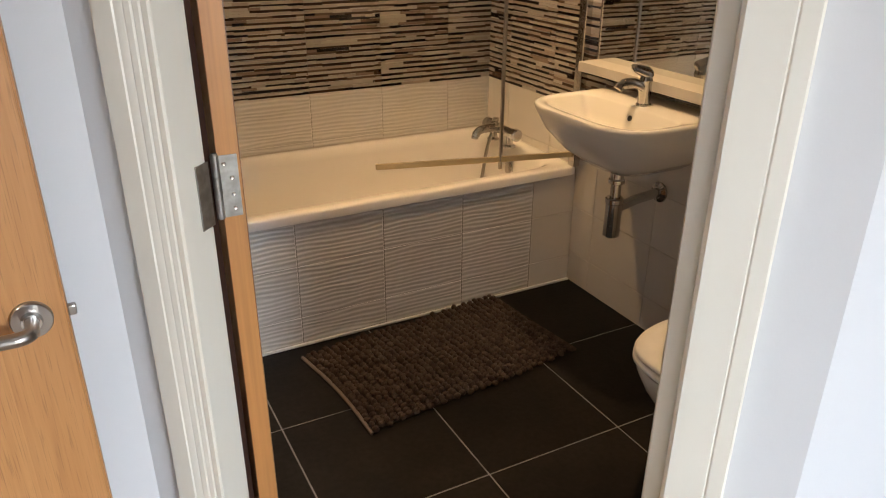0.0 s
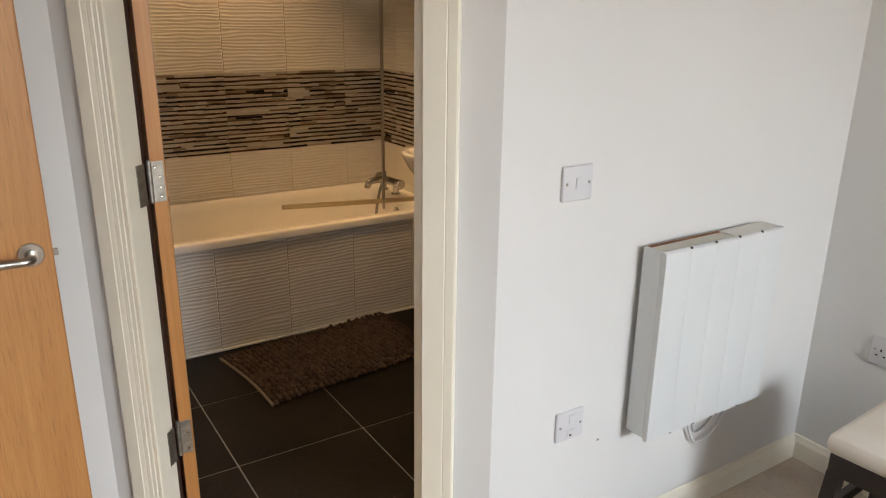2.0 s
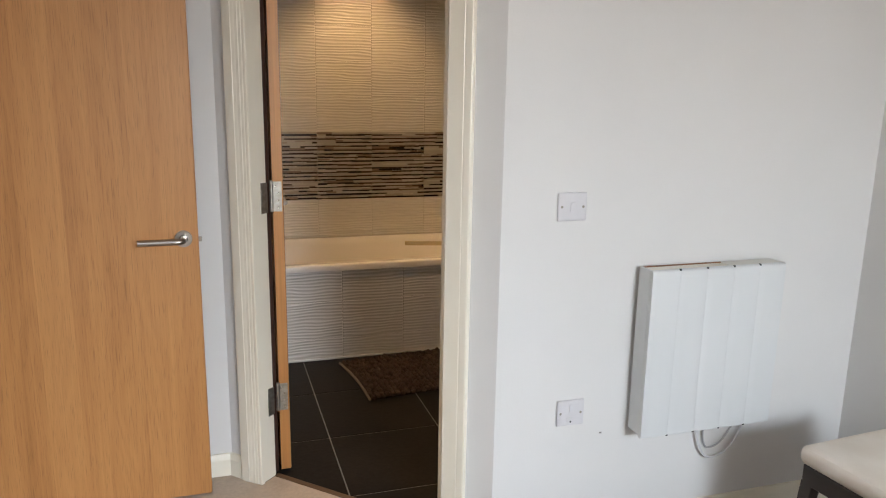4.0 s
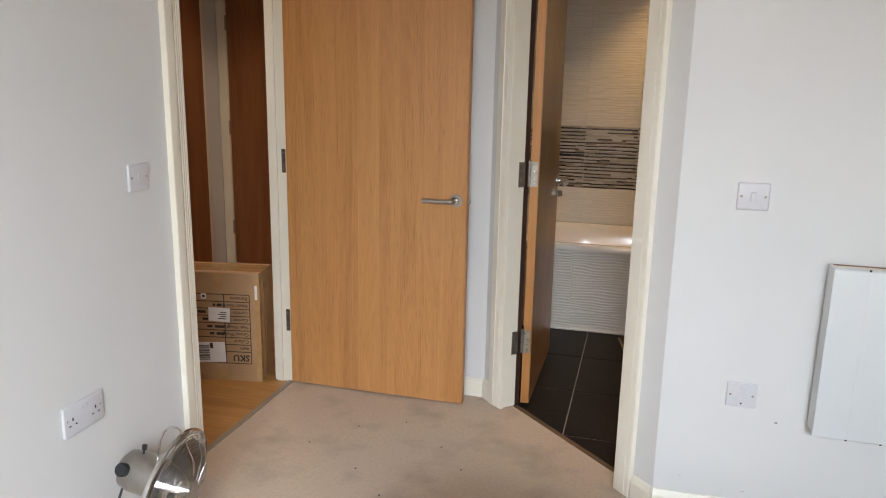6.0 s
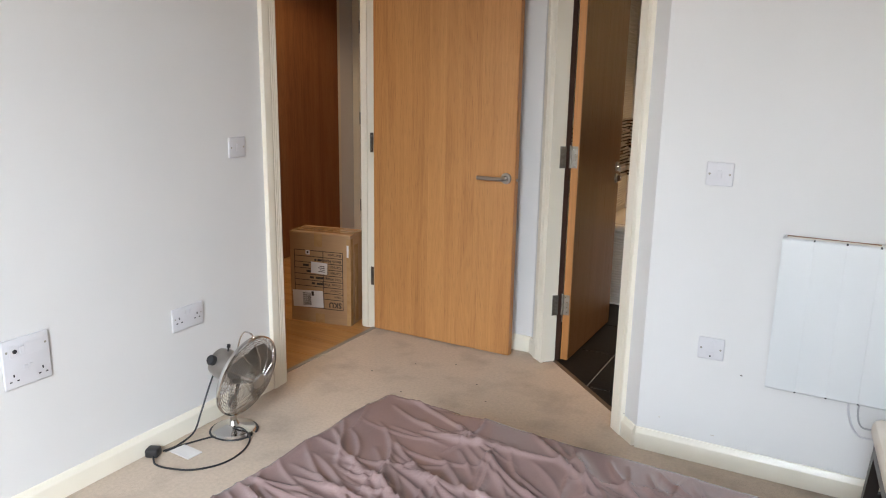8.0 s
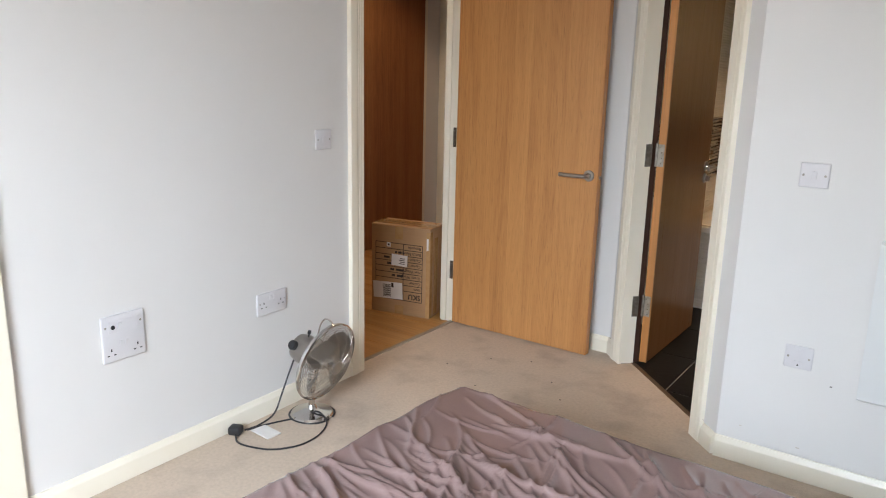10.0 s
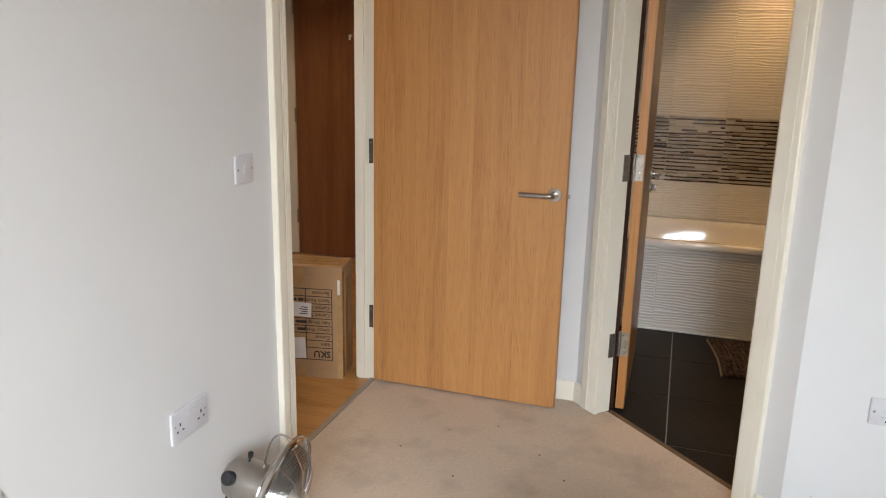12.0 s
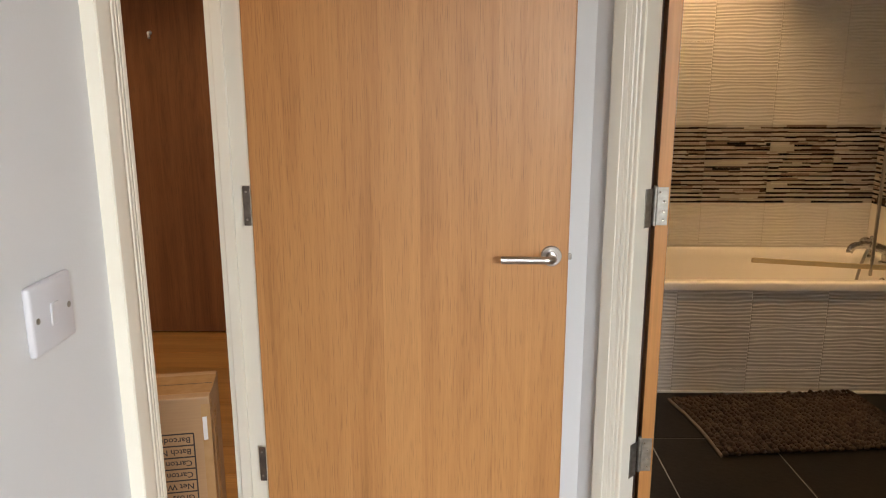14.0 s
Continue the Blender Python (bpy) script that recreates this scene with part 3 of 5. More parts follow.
# ---- bathroom ----
def ripple_material():
    """Glazed white tile with wavy horizontal ridges that differ from tile to tile."""
    mat = material("white_rippled_tile_glaze", (0.74, 0.71, 0.66), 0.24, second=(0.70, 0.67, 0.61), scale=(3, 3, 8), per_object=0.02)
    nt = mat.node_tree
    co, oi = nt.nodes.new("ShaderNodeTexCoord"), nt.nodes.new("ShaderNodeObjectInfo")
    add = nt.nodes.new("ShaderNodeVectorMath")
    add.operation = "MULTIPLY_ADD"
    add.inputs[1].default_value = (3.0, 5.0, 7.0)
    nt.links.new(oi.outputs["Random"], add.inputs[0])
    nt.links.new(co.outputs["Object"], add.inputs[2])
    mp = nt.nodes.new("ShaderNodeMapping")
    mp.inputs["Scale"].default_value = (6.5, 6.5, 95.0)
    nt.links.new(add.outputs["Vector"], mp.inputs["Vector"])
    n = nt.nodes.new("ShaderNodeTexNoise")
    n.inputs["Scale"].default_value = 1.0
    n.inputs["Detail"].default_value = 1.0
    n.inputs["Distortion"].default_value = 0.5
    nt.links.new(mp.outputs["Vector"], n.inputs["Vector"])
    wave = nt.nodes.new("ShaderNodeTexWave")
    wave.bands_direction = "Z"
    wave.inputs["Scale"].default_value, wave.inputs["Distortion"].default_value = 20.0, 0.0
    bend = nt.nodes.new("ShaderNodeVectorMath")
    bend.operation = "MULTIPLY_ADD"
    bend.inputs[1].default_value = (0.0, 0.0, 0.026)
    warp = nt.nodes.new("ShaderNodeTexNoise")
    warp.inputs["Scale"].default_value, warp.inputs["Detail"].default_value = 1.0, 1.0
    mw = nt.nodes.new("ShaderNodeMapping")
    mw.inputs["Scale"].default_value = (5.0, 5.0, 16.0)
    nt.links.new(add.outputs["Vector"], mw.inputs["Vector"])
    nt.links.new(mw.outputs["Vector"], warp.inputs["Vector"])
    nt.links.new(warp.outputs["Color"], bend.inputs[0])
    nt.links.new(add.outputs["Vector"], bend.inputs[2])
    nt.links.new(bend.outputs["Vector"], wave.inputs["Vector"])
    sq = nt.nodes.new("ShaderNodeMix")
    sq.inputs["Factor"].default_value = 0.35
    nt.links.new(wave.outputs["Fac"], sq.inputs["A"])
    nt.links.new(n.outputs["Fac"], sq.inputs["B"])
    bp = nt.nodes.new("ShaderNodeBump")
    bp.inputs["Strength"].default_value, bp.inputs["Distance"].default_value = 1.0, 0.0030
    nt.links.new(sq.outputs["Result"], bp.inputs["Height"])
    nt.links.new(bp.outputs["Normal"], nt.nodes["Principled BSDF"].inputs["Normal"])
    return mat


M_RIPPLE = ripple_material()
M_SMOOTH_TILE = material("white_smooth_tile", (0.72, 0.68, 0.62), 0.2, second=(0.69, 0.65, 0.58), scale=(2, 2, 2), per_object=0.02)


def mosaic_material(name, stops):
    mat = bpy.data.materials.new(name)
    mat.use_nodes = True
    nt = mat.node_tree
    g = nt.nodes.new("ShaderNodeNewGeometry")
    r = nt.nodes.new("ShaderNodeValToRGB")
    r.color_ramp.interpolation = "CONSTANT"
    e = r.color_ramp.elements
    e[0].position, e[0].color = 0.0, (*stops[0][1], 1)
    e[1].position, e[1].color = stops[1][0], (*stops[1][1], 1)
    for p, c in stops[2:]:
        e.new(p).color = (*c, 1)
    nt.links.new(g.outputs["Random Per Island"], r.inputs["Fac"])
    b = nt.nodes["Principled BSDF"]
    nt.links.new(r.outputs["Color"], b.inputs["Base Color"])
    b.inputs["Roughness"].default_value = 0.25
    return mat


M_MOSAIC_DARK = mosaic_material("dark_glass_mosaic", ((0.0, (0.018, 0.011, 0.009)), (0.40, (0.036, 0.022, 0.016)), (0.70, (0.070, 0.043, 0.029)), (0.92, (0.16, 0.11, 0.08))))
M_MOSAIC_PALE = mosaic_material("pale_stone_mosaic", ((0.0, (0.47, 0.42, 0.36)), (0.40, (0.53, 0.49, 0.43)), (0.70, (0.40, 0.34, 0.28)), (0.92, (0.27, 0.20, 0.155))))
MZ0, MZ1, TW, TH = 0.712, 1.095, 0.3145, 0.1955


def mosaic(parent, m, length, joints):
    """Thin glass and stone strips of mixed length in rows, in local x and z, their faces to local -y."""
    rng = random.Random(int(length * 1000))
    verts, faces, kinds = [], [], []
    rows = 36
    h = (MZ1 - MZ0) / rows
    cuts = [0.0] + [joints + TW * k for k in range(-1, 9) if 0.01 < joints + TW * k < length - 0.01] + [length]
    for c0, c1 in zip(cuts, cuts[1:]):
        for j in range(rows):
            x = c0 - rng.random() * 0.10
            while x < c1:
                w = rng.choice((0.05, 0.08, 0.12, 0.16)) * rng.uniform(0.85, 1.2)
                a, b = max(x, c0 + 0.0005) + 0.0003, min(x + w, c1 - 0.0005) - 0.0003
                x += w
                if b - a < 0.004:
                    continue
                lift = rng.choice((-0.22, 0.0, 0.0, 0.22)) * h
                z0, z1, y = MZ0 + j * h + lift + 0.0003, MZ0 + (j + 1) * h + lift - 0.0003, -0.003 - (0.0015 if j % 2 else 0.0) - rng.random() * 0.001
                z0, z1 = max(z0, MZ0), min(z1, MZ1)
                k = len(verts)
                verts += [(a, 0, z0), (b, 0, z0), (b, 0, z1), (a, 0, z1), (a, y, z0), (b, y, z0), (b, y, z1), (a, y, z1)]
                faces += [(k + 4, k + 5, k + 6, k + 7), (k, k + 1, k + 5, k + 4), (k + 1, k + 2, k + 6, k + 5), (k + 2, k + 3, k + 7, k + 6), (k + 3, k, k + 4, k + 7)]
                kinds += [int(rng.random() < (0.97 if j % 2 else 0.09))] * 5
    me = bpy.data.meshes.new("mosaic_strips")
    me.from_pydata([m @ Vector(v) for v in verts], [], faces)
    me.materials.append(M_MOSAIC_DARK)
    me.materials.append(M_MOSAIC_PALE)
    me.polygons.foreach_set("material_index", kinds)
    ob = new("mosaic_strips", me)
    ob.parent = parent
    return tagged(ob, "brown, tan and pale grey strip mosaic band", "", "", "stuff")


TILE_CACHE = {}


def tile_at(parent, x0, x1, z0, z1, m, mat, gap=0.0009, depth=0.003):
    """One wall tile between joints in local x and z, proud of the wall towards local -y."""
    w, h = round(x1 - x0 - 2 * gap, 4), round(z1 - z0 - 2 * gap, 4)
    if w < 0.005 or h < 0.005:
        return
    key = (w, h, mat.name)
    if key not in TILE_CACHE:
        TILE_CACHE[key] = finish("tile", boxes((0, w, -depth, 0, 0, h), bevel=0.0012, seg=1), mat)
    ob = new("tile", TILE_CACHE[key])
    ob.parent = parent
    ob.matrix_basis = m @ pose(x0 + gap, 0, z0 + gap)


def wall_tiles(parent, m, x_first, length, rows, mat_for):
    xs = [0.0] + [x_first + TW * k for k in range(-1, 12) if 0.02 < x_first + TW * k < length - 0.005] + [length]
    for z0, z1 in rows:
        for a, b in zip(xs, xs[1:]):
            tile_at(parent, a, b, z0, z1, m, mat_for(a, b, z0))


UPPER = [(MZ1 + TH * k, min(MZ1 + TH * (k + 1), CEIL)) for k in range(7)]
LOWER = [(MZ0 - TH, MZ0), (MZ0 - 2 * TH, MZ0 - TH), (MZ0 - 3 * TH, MZ0 - 2 * TH), (-0.004, MZ0 - 3 * TH)]
far, right_w, left_w = (bpy.data.objects[n] for n in ("wall_bath_far", "wall_bath_right", "wall_bath_left"))
M_FAR = pose(BX0, BY1, 0)
M_RIGHT = pose(BX1, BY1 - 0.007, 0, 0, 0, -90)
M_LEFT = pose(BX0, 1.48, 0, 0, 0, 90)
mosaic(far, M_FAR, BX1 - BX0, 0.606 - BX0)
mosaic(right_w, M_RIGHT, 1.5, 0.17)
mosaic(left_w, M_LEFT, BY1 - 1.48, 0.14)

# bath: moulded acrylic shell
TX0, TX1, TY0, TY1, RIM = BX0 + 0.002, BX1 - 0.004, 2.396, BY1 - 0.001, 0.490


def super_loop(cx, cy, a, b, n, z, count=72):
    out = []
    for k in range(count):
        t = 2 * math.pi * k / count
        c, s = math.cos(t), math.sin(t)
        out.append((cx + a * math.copysign(abs(c) ** (2 / n), c), cy + b * math.copysign(abs(s) ** (2 / n), s), z))
    return out


def lofted(loops, cap_first=False, cap_last=True):
    bm = bmesh.new()
    rings = [[bm.verts.new(p) for p in l] for l in loops]
    n = len(rings[0])
    for a, b in zip(rings, rings[1:]):
        for k in range(n):
            bm.faces.new((a[k], a[(k + 1) % n], b[(k + 1) % n], b[k]))
    if cap_first:
        bm.faces.new(rings[0][::-1])
    if cap_last:
        bm.faces.new(rings[-1])
    return bm


tub = thing("bath", "white acrylic bath with a white rippled-tile front panel", "bath", pose(0, 0, 0))
cx, cy, ha, hb = (TX0 + TX1) / 2, (TY0 + TY1) / 2, (TX1 - TX0) / 2, (TY1 - TY0) / 2
part("shell", lofted([
    super_loop(cx, cy, ha - 0.004, hb - 0.004, 40, RIM - 0.036), super_loop(cx, cy, ha, hb, 40, RIM - 0.033), super_loop(cx, cy, ha, hb, 40, RIM - 0.008),
    super_loop(cx, cy, ha - 0.003, hb - 0.003, 40, RIM - 0.002), super_loop(cx, cy, ha - 0.009, hb - 0.009, 36, RIM),
    super_loop(cx, cy, ha - 0.055, hb - 0.045, 14, RIM + 0.001), super_loop(cx, cy, ha - 0.068, hb - 0.058, 10, RIM - 0.008),
    super_loop(cx, cy, ha - 0.078, hb - 0.068, 8, RIM - 0.035), super_loop(cx + 0.01, cy, ha - 0.105, hb - 0.085, 7, RIM - 0.16),
    super_loop(cx + 0.025, cy, ha - 0.15, hb - 0.11, 6, RIM - 0.29), super_loop(cx + 0.03, cy, ha - 0.19, hb - 0.15, 5, RIM - 0.345),
    super_loop(cx + 0.03, cy, ha - 0.27, hb - 0.21, 4, RIM - 0.36)]), M_ACRYLIC, tub, smooth=50)
panel = part("panel_board", boxes((TX0, TX1, 2.412, 2.43, -0.004, RIM - 0.034)), M_GROUT, tub, "tile-faced front panel of the bath", smooth=None)
px = [TX0, 0.626, 0.9385, 1.2525, 1.567, 1.8745, TX1]
for z0, z1 in ((0.0, 0.106), (0.106, 0.299), (0.299, RIM - 0.034)):
    for a, b in zip(px, px[1:]):
        tile_at(panel, a, b, z0, z1, pose(0, 2.412, 0), M_RIPPLE if b < 1.9 else M_SMOOTH_TILE)
part("sealant_bead", boxes((TX0, TX1, 2.399, 2.4085, -0.004, 0.006), bevel=0.003), M_WHITE, tub, "white sealant bead along the floor")
part("overflow", lathe([(0, 0), (0.03, 0), (0.03, 0.004), (0.024, 0.008), (0, 0.008)], 24, pose(TX1 - 0.092, cy, RIM - 0.1, 0, -90)), M_CHROME, tub)

# bath mixer with shower hose, on the end rim
mx = thing("bath_mixer_tap", "chrome bath mixer tap with shower hose on the bath end", "tap", pose(1.970, 2.80, RIM))
bm = bmesh.new()
tube(bm, [(0, -0.085, 0.06), (0, 0.085, 0.06)], 0.021, 18)
part("body", bm, M_CHROME, mx)
for y in (-0.065, 0.065):
    part("pillar", lathe([(0.026, 0), (0.026, 0.006), (0.016, 0.012), (0.016, 0.055)], 20, pose(0, y, 0)), M_CHROME, mx)
    bm = bmesh.new()
    s_ = 1 if y > 0 else -1
    tube(bm, [(0, s_ * 0.085, 0.06), (0, s_ * 0.095, 0.06), (0, s_ * 0.118, 0.06), (0, s_ * 0.122, 0.06)], [0.02, 0.026, 0.026, 0.02], 12)
    part("valve_knob", bm, M_CHROME, mx)
bm = bmesh.new()
tube(bm, smooth_path([(-0.01, 0, 0.065), (-0.06, 0, 0.072), (-0.11, 0, 0.066), (-0.128, 0, 0.045), (-0.13, 0, 0.035)], 5), [0.017] * 15 + [0.015] * 6, 16)
part("spout", bm, M_CHROME, mx)
part("diverter", lathe([(0.009, 0.075), (0.009, 0.095), (0.012, 0.1), (0.012, 0.112), (0, 0.114)], 14, pose(-0.03, 0, 0)), M_CHROME, mx)
bm = bmesh.new()
tube(bm, smooth_path([(-0.035, 0.02, 0.045), (-0.05, 0.02, 0.0), (-0.058, 0.03, -0.06), (-0.07, 0.03, -0.14), (-0.10, 0.02, -0.24)], 6), 0.0075, 10)
part("hose", bm, M_STEEL, mx, "steel shower hose hanging into the bath")

# shower screen: two glass leaves folded inwards
M_GLASS = bpy.data.materials.new("clear_screen_glass")
M_GLASS.use_nodes = True
gb = M_GLASS.node_tree.nodes["Principled BSDF"]
gb.inputs["Base Color"].default_value = (0.99, 0.995, 0.99, 1)
gb.inputs["Roughness"].default_value, gb.inputs["Transmission Weight"].default_value, gb.inputs["IOR"].default_value = 0.02, 1.0, 1.12
SA = Vector((2.047, 2.405))
SB = Vector((1.762, 2.475))
SC = Vector((1.308, 2.595))
scr = thing("shower_screen", "folding glass bath screen with brassy bottom seal", "shower screen", pose(0, 0, 0))
part("wall_profile", boxes((2.037, 2.067, 2.385, 2.425, RIM + 0.002, 1.9), bevel=0.004), M_CHROME, scr, "bright chrome wall channel")
for a, b in ((SA, SB), (SB, SC)):
    d = b - a
    m = pose(a.x, a.y, 0, 0, 0, math.degrees(math.atan2(d.y, d.x)))
    g = part("glass_leaf", boxes((0.006, d.length - 0.006, -0.0025, 0.0025, 0.55, 1.89)), M_GLASS, scr, m=m, smooth=None)
    g.visible_shadow = False
    part("bottom_seal", boxes((0.0, d.length, -0.006, 0.006, 0.528, 0.550), bevel=0.003), M_BRASS, scr, "yellowed brass-coloured bottom seal", m=m)
part("edge_seal", boxes((-0.006, 0.006, -0.006, 0.006, 0.50, 1.89), bevel=0.003, m=pose(SB.x, SB.y, 0)), M_STEEL, scr, "grey vertical seal")

# basin, hung on the wall
bas = thing("washbasin", "white ceramic wall-hung washbasin", "washbasin", pose(2.068, 1.955, 0.835))


def d_loop(w, d, back, z, n=3.0, count=60):
    """A rounded D: flat towards the wall, local -x away from it."""
    out = []
    for k in range(count):
        t = 2 * math.pi * k / count
        c, s = math.cos(t), math.sin(t)
        e = 2 / n if c < 0 else 2 / 9
        out.append((-(d + back) / 2 + (d - back) / 2 * math.copysign(abs(c) ** e, c), w * math.copysign(abs(s) ** (2 / (n + 1)), s), z))
    return out


part("bowl", lofted([
    d_loop(0.05, 0.22, 0.004, -0.195), d_loop(0.12, 0.27, 0.002, -0.185), d_loop(0.19, 0.335, 0.001, -0.14), d_loop(0.235, 0.385, 0.0, -0.08),
    d_loop(0.255, 0.410, 0.0, -0.03), d_loop(0.260, 0.418, 0.0, -0.010), d_loop(0.258, 0.416, 0.002, -0.002), d_loop(0.252, 0.409, 0.006, 0.0),
    d_loop(0.232, 0.385, 0.150, -0.002, 2.6), d_loop(0.226, 0.378, 0.157, -0.010, 2.5), d_loop(0.205, 0.362, 0.170, -0.05, 2.4),
    d_loop(0.15, 0.32, 0.190, -0.105, 2.2), d_loop(0.06, 0.27, 0.215, -0.128, 2.0), d_loop(0.02, 0.25, 0.225, -0.130, 2.0)], cap_first=True), M_CERAMIC, bas, smooth=60)
part("overflow_hole", lathe([(0, 0), (0.009, 0), (0.009, 0.003), (0, 0.002)], 14, pose(-0.165, 0.0, -0.038, 0, -72)), M_DARK, bas, "small dark overflow hole")
tap = thing("basin_mixer_tap", "chrome single-lever basin mixer tap", "tap", pose(1.950, 1.955, 0.834))
part("body", lathe([(0.024, 0), (0.024, 0.004), (0.020, 0.008), (0.0195, 0.07), (0.021, 0.078), (0.017, 0.09)], 24), M_CHROME, tap)
bm = bmesh.new()
tube(bm, smooth_path([(-0.005, 0, 0.055), (-0.05, 0, 0.074), (-0.095, 0, 0.072), (-0.108, 0, 0.060)], 5), [0.016] * 10 + [0.013] * 6, 16, flat=0.8)
part("spout", bm, M_CHROME, tap)
bm = bmesh.new()
tube(bm, smooth_path([(0.022, 0, 0.098), (-0.005, 0, 0.104), (-0.05, 0, 0.118), (-0.062, 0, 0.121)], 5), [0.012, 0.018, 0.021, 0.022, 0.022, 0.022, 0.021, 0.020, 0.019, 0.017, 0.016, 0.014, 0.013, 0.011, 0.008, 0.004], 16, flat=0.5)
part("lever", bm, M_CHROME, tap)
trap = thing("bottle_trap", "chrome bottle trap below the washbasin", "waste trap", pose(1.867, 1.945, 0.41))
part("bottle", lathe([(0, 0), (0.022, 0), (0.027, 0.004), (0.027, 0.115), (0.03, 0.118), (0.03, 0.132), (0.026, 0.136), (0.0, 0.136)], 24), M_CHROME, trap)
part("tail_pipe", lathe([(0.017, 0.130), (0.017, 0.185)], 20), M_CHROME, trap)
part("nut", lathe([(0.022, 0.183), (0.026, 0.185), (0.026, 0.197), (0.022, 0.2), (0.022, 0.232)], 20), M_CHROME, trap)
bm = bmesh.new()
tube(bm, [(0.02, 0, 0.098), (0.09, 0.004, 0.11), (0.197, 0.008, 0.118)], 0.0165, 16)
part("outlet_pipe", bm, M_CHROME, trap)
part("flange", lathe([(0.018, 0.0), (0.036, 0.0), (0.034, 0.005), (0.020, 0.012)], 24, pose(0.200, 0.008, 0.118, 0, -90)), M_CHROME, trap)

# boxed ledge and mirror behind the basin
solid("ledge", boxes((1.982, 2.074, 1.05, 2.335, 0.872, 0.906), bevel=0.002), M_SMOOTH_TILE, "cream tiled ledge above the washbasin", "shelf", "structure")
mir = thing("mirror", "large frameless wall mirror standing on the ledge", "mirror", pose(2.071, 1.1, 0.907))
part("glass", boxes((-0.008, -0.003, 0.0, 1.225, 0.0, 1.05)), M_MIRROR, mir, smooth=None)
part("edge_strip", boxes((-0.010, 0.0, 1.225, 1.236, 0.0, 1.05), bevel=0.002), M_CHROME, mir)

# toilet
wc = thing("toilet", "white ceramic toilet with closed seat", "toilet", pose(2.060, 1.288, -0.008))
part("pan", lofted([
    d_loop(0.10, 0.46, 0.0, 0.004, 2.6), d_loop(0.10, 0.46, 0.0, 0.02, 2.6), d_loop(0.105, 0.45, 0.0, 0.11, 2.5), d_loop(0.13, 0.495, 0.0, 0.20, 2.4),
    d_loop(0.165, 0.555, 0.0, 0.29, 2.3), d_loop(0.178, 0.580, 0.0, 0.345, 2.3), d_loop(0.178, 0.580, 0.0, 0.358, 2.3), d_loop(0.17, 0.570, 0.002, 0.360, 2.3)], cap_first=True),
    M_CERAMIC, wc, smooth=60)
part("seat", lofted([d_loop(0.176, 0.580, 0.12, 0.362, 2.3), d_loop(0.181, 0.587, 0.12, 0.368, 2.3), d_loop(0.181, 0.587, 0.12, 0.380, 2.3), d_loop(0.176, 0.581, 0.122, 0.384, 2.3)], True), M_WHITE, wc, smooth=60)
part("lid", lofted([d_loop(0.178, 0.583, 0.12, 0.386, 2.3), d_loop(0.180, 0.586, 0.12, 0.391, 2.3), d_loop(0.176, 0.581, 0.122, 0.401, 2.3), d_loop(0.15, 0.545, 0.13, 0.405, 2.3)], True), M_WHITE, wc, smooth=60)
part("cistern", boxes((-0.17, -0.004, -0.19, 0.19, 0.362, 0.75), bevel=0.02, seg=3), M_CERAMIC, wc)

# chenille bath mat
rugm = pose(0.965, 1.846, -0.004, 0, 0, 6.5)
rug = thing("bath_mat", "taupe chenille bath mat lying on dark floor tiles", "bath mat", rugm)
part("backing", boxes((0.012, 0.79, 0.008, 0.477, 0.0, 0.006), bevel=0.002), M_RUG_BASE, rug, "dark woven backing between the tufts")
rng = random.Random(5)
verts, faces = [], []
NX, NY = 33, 26


def mat_bow(x, y):
    """The mat lies slightly skewed and bowed."""
    return x + 0.014 * math.sin(math.pi * y / 0.485) * (1 - 1.2 * x / 0.8), y + 0.006 * math.sin(2.4 * math.pi * x / 0.8)


for i in range(NX):
    for j in range(NY):
        x, y = (i + 0.5 + rng.uniform(-0.09, 0.09)) / NX * 0.80, (j + 0.5 * (i % 2) + 0.25 + rng.uniform(-0.10, 0.10)) / NY * 0.485
        x, y = mat_bow(x, y)
        a, b, h, t = 0.0112 * rng.uniform(0.85, 1.12), 0.0102 * rng.uniform(0.85, 1.15), rng.uniform(0.014, 0.021), rng.uniform(-0.4, 0.4)
        lx, ly = rng.uniform(-0.004, 0.004), rng.uniform(-0.004, 0.004)
        k = len(verts)
        for r_, z_ in ((0.8, 0.004), (1.05, 0.012), (0.72, h)):
            for q_ in range(6):
                an = q_ * math.pi / 3 + t
                verts.append((x + a * r_ * math.cos(an) + lx * z_ / 0.02, y + b * r_ * math.sin(an) + ly * z_ / 0.02, z_ + rng.uniform(-0.0015, 0.0015)))
        verts.append((x + lx, y + ly, h + 0.004))
        for q_ in range(6):
            w_ = (q_ + 1) % 6
            faces += [(k + q_, k + w_, k + 6 + w_, k + 6 + q_), (k + 6 + q_, k + 6 + w_, k + 12 + w_, k + 12 + q_), (k + 12 + q_, k + 12 + w_, k + 18)]
me = bpy.data.meshes.new("tufted_top")
me.from_pydata(verts, [], faces)
me.materials.append(M_RUG)
me.shade_smooth()
tf = new("tufted_top", me)
tf.parent = rug
tagged(tf, "knotted chenille pile", "", "", "stuff")
bm = bmesh.new()
tube(bm, [(*mat_bow(-0.004, 0.485 * k / 12), 0.006) for k in range(13)], 0.006, 8, flat=0.7)
part("hem", bm, material("taupe_hem", (0.20, 0.155, 0.125), 0.9), rug, "paler taupe bound hem")
bm = bmesh.new()
tube(bm, [(*mat_bow(0.804, 0.485 * k / 12), 0.006) for k in range(13)], 0.006, 8, flat=0.7)
part("hem", bm, M_RUG, rug)

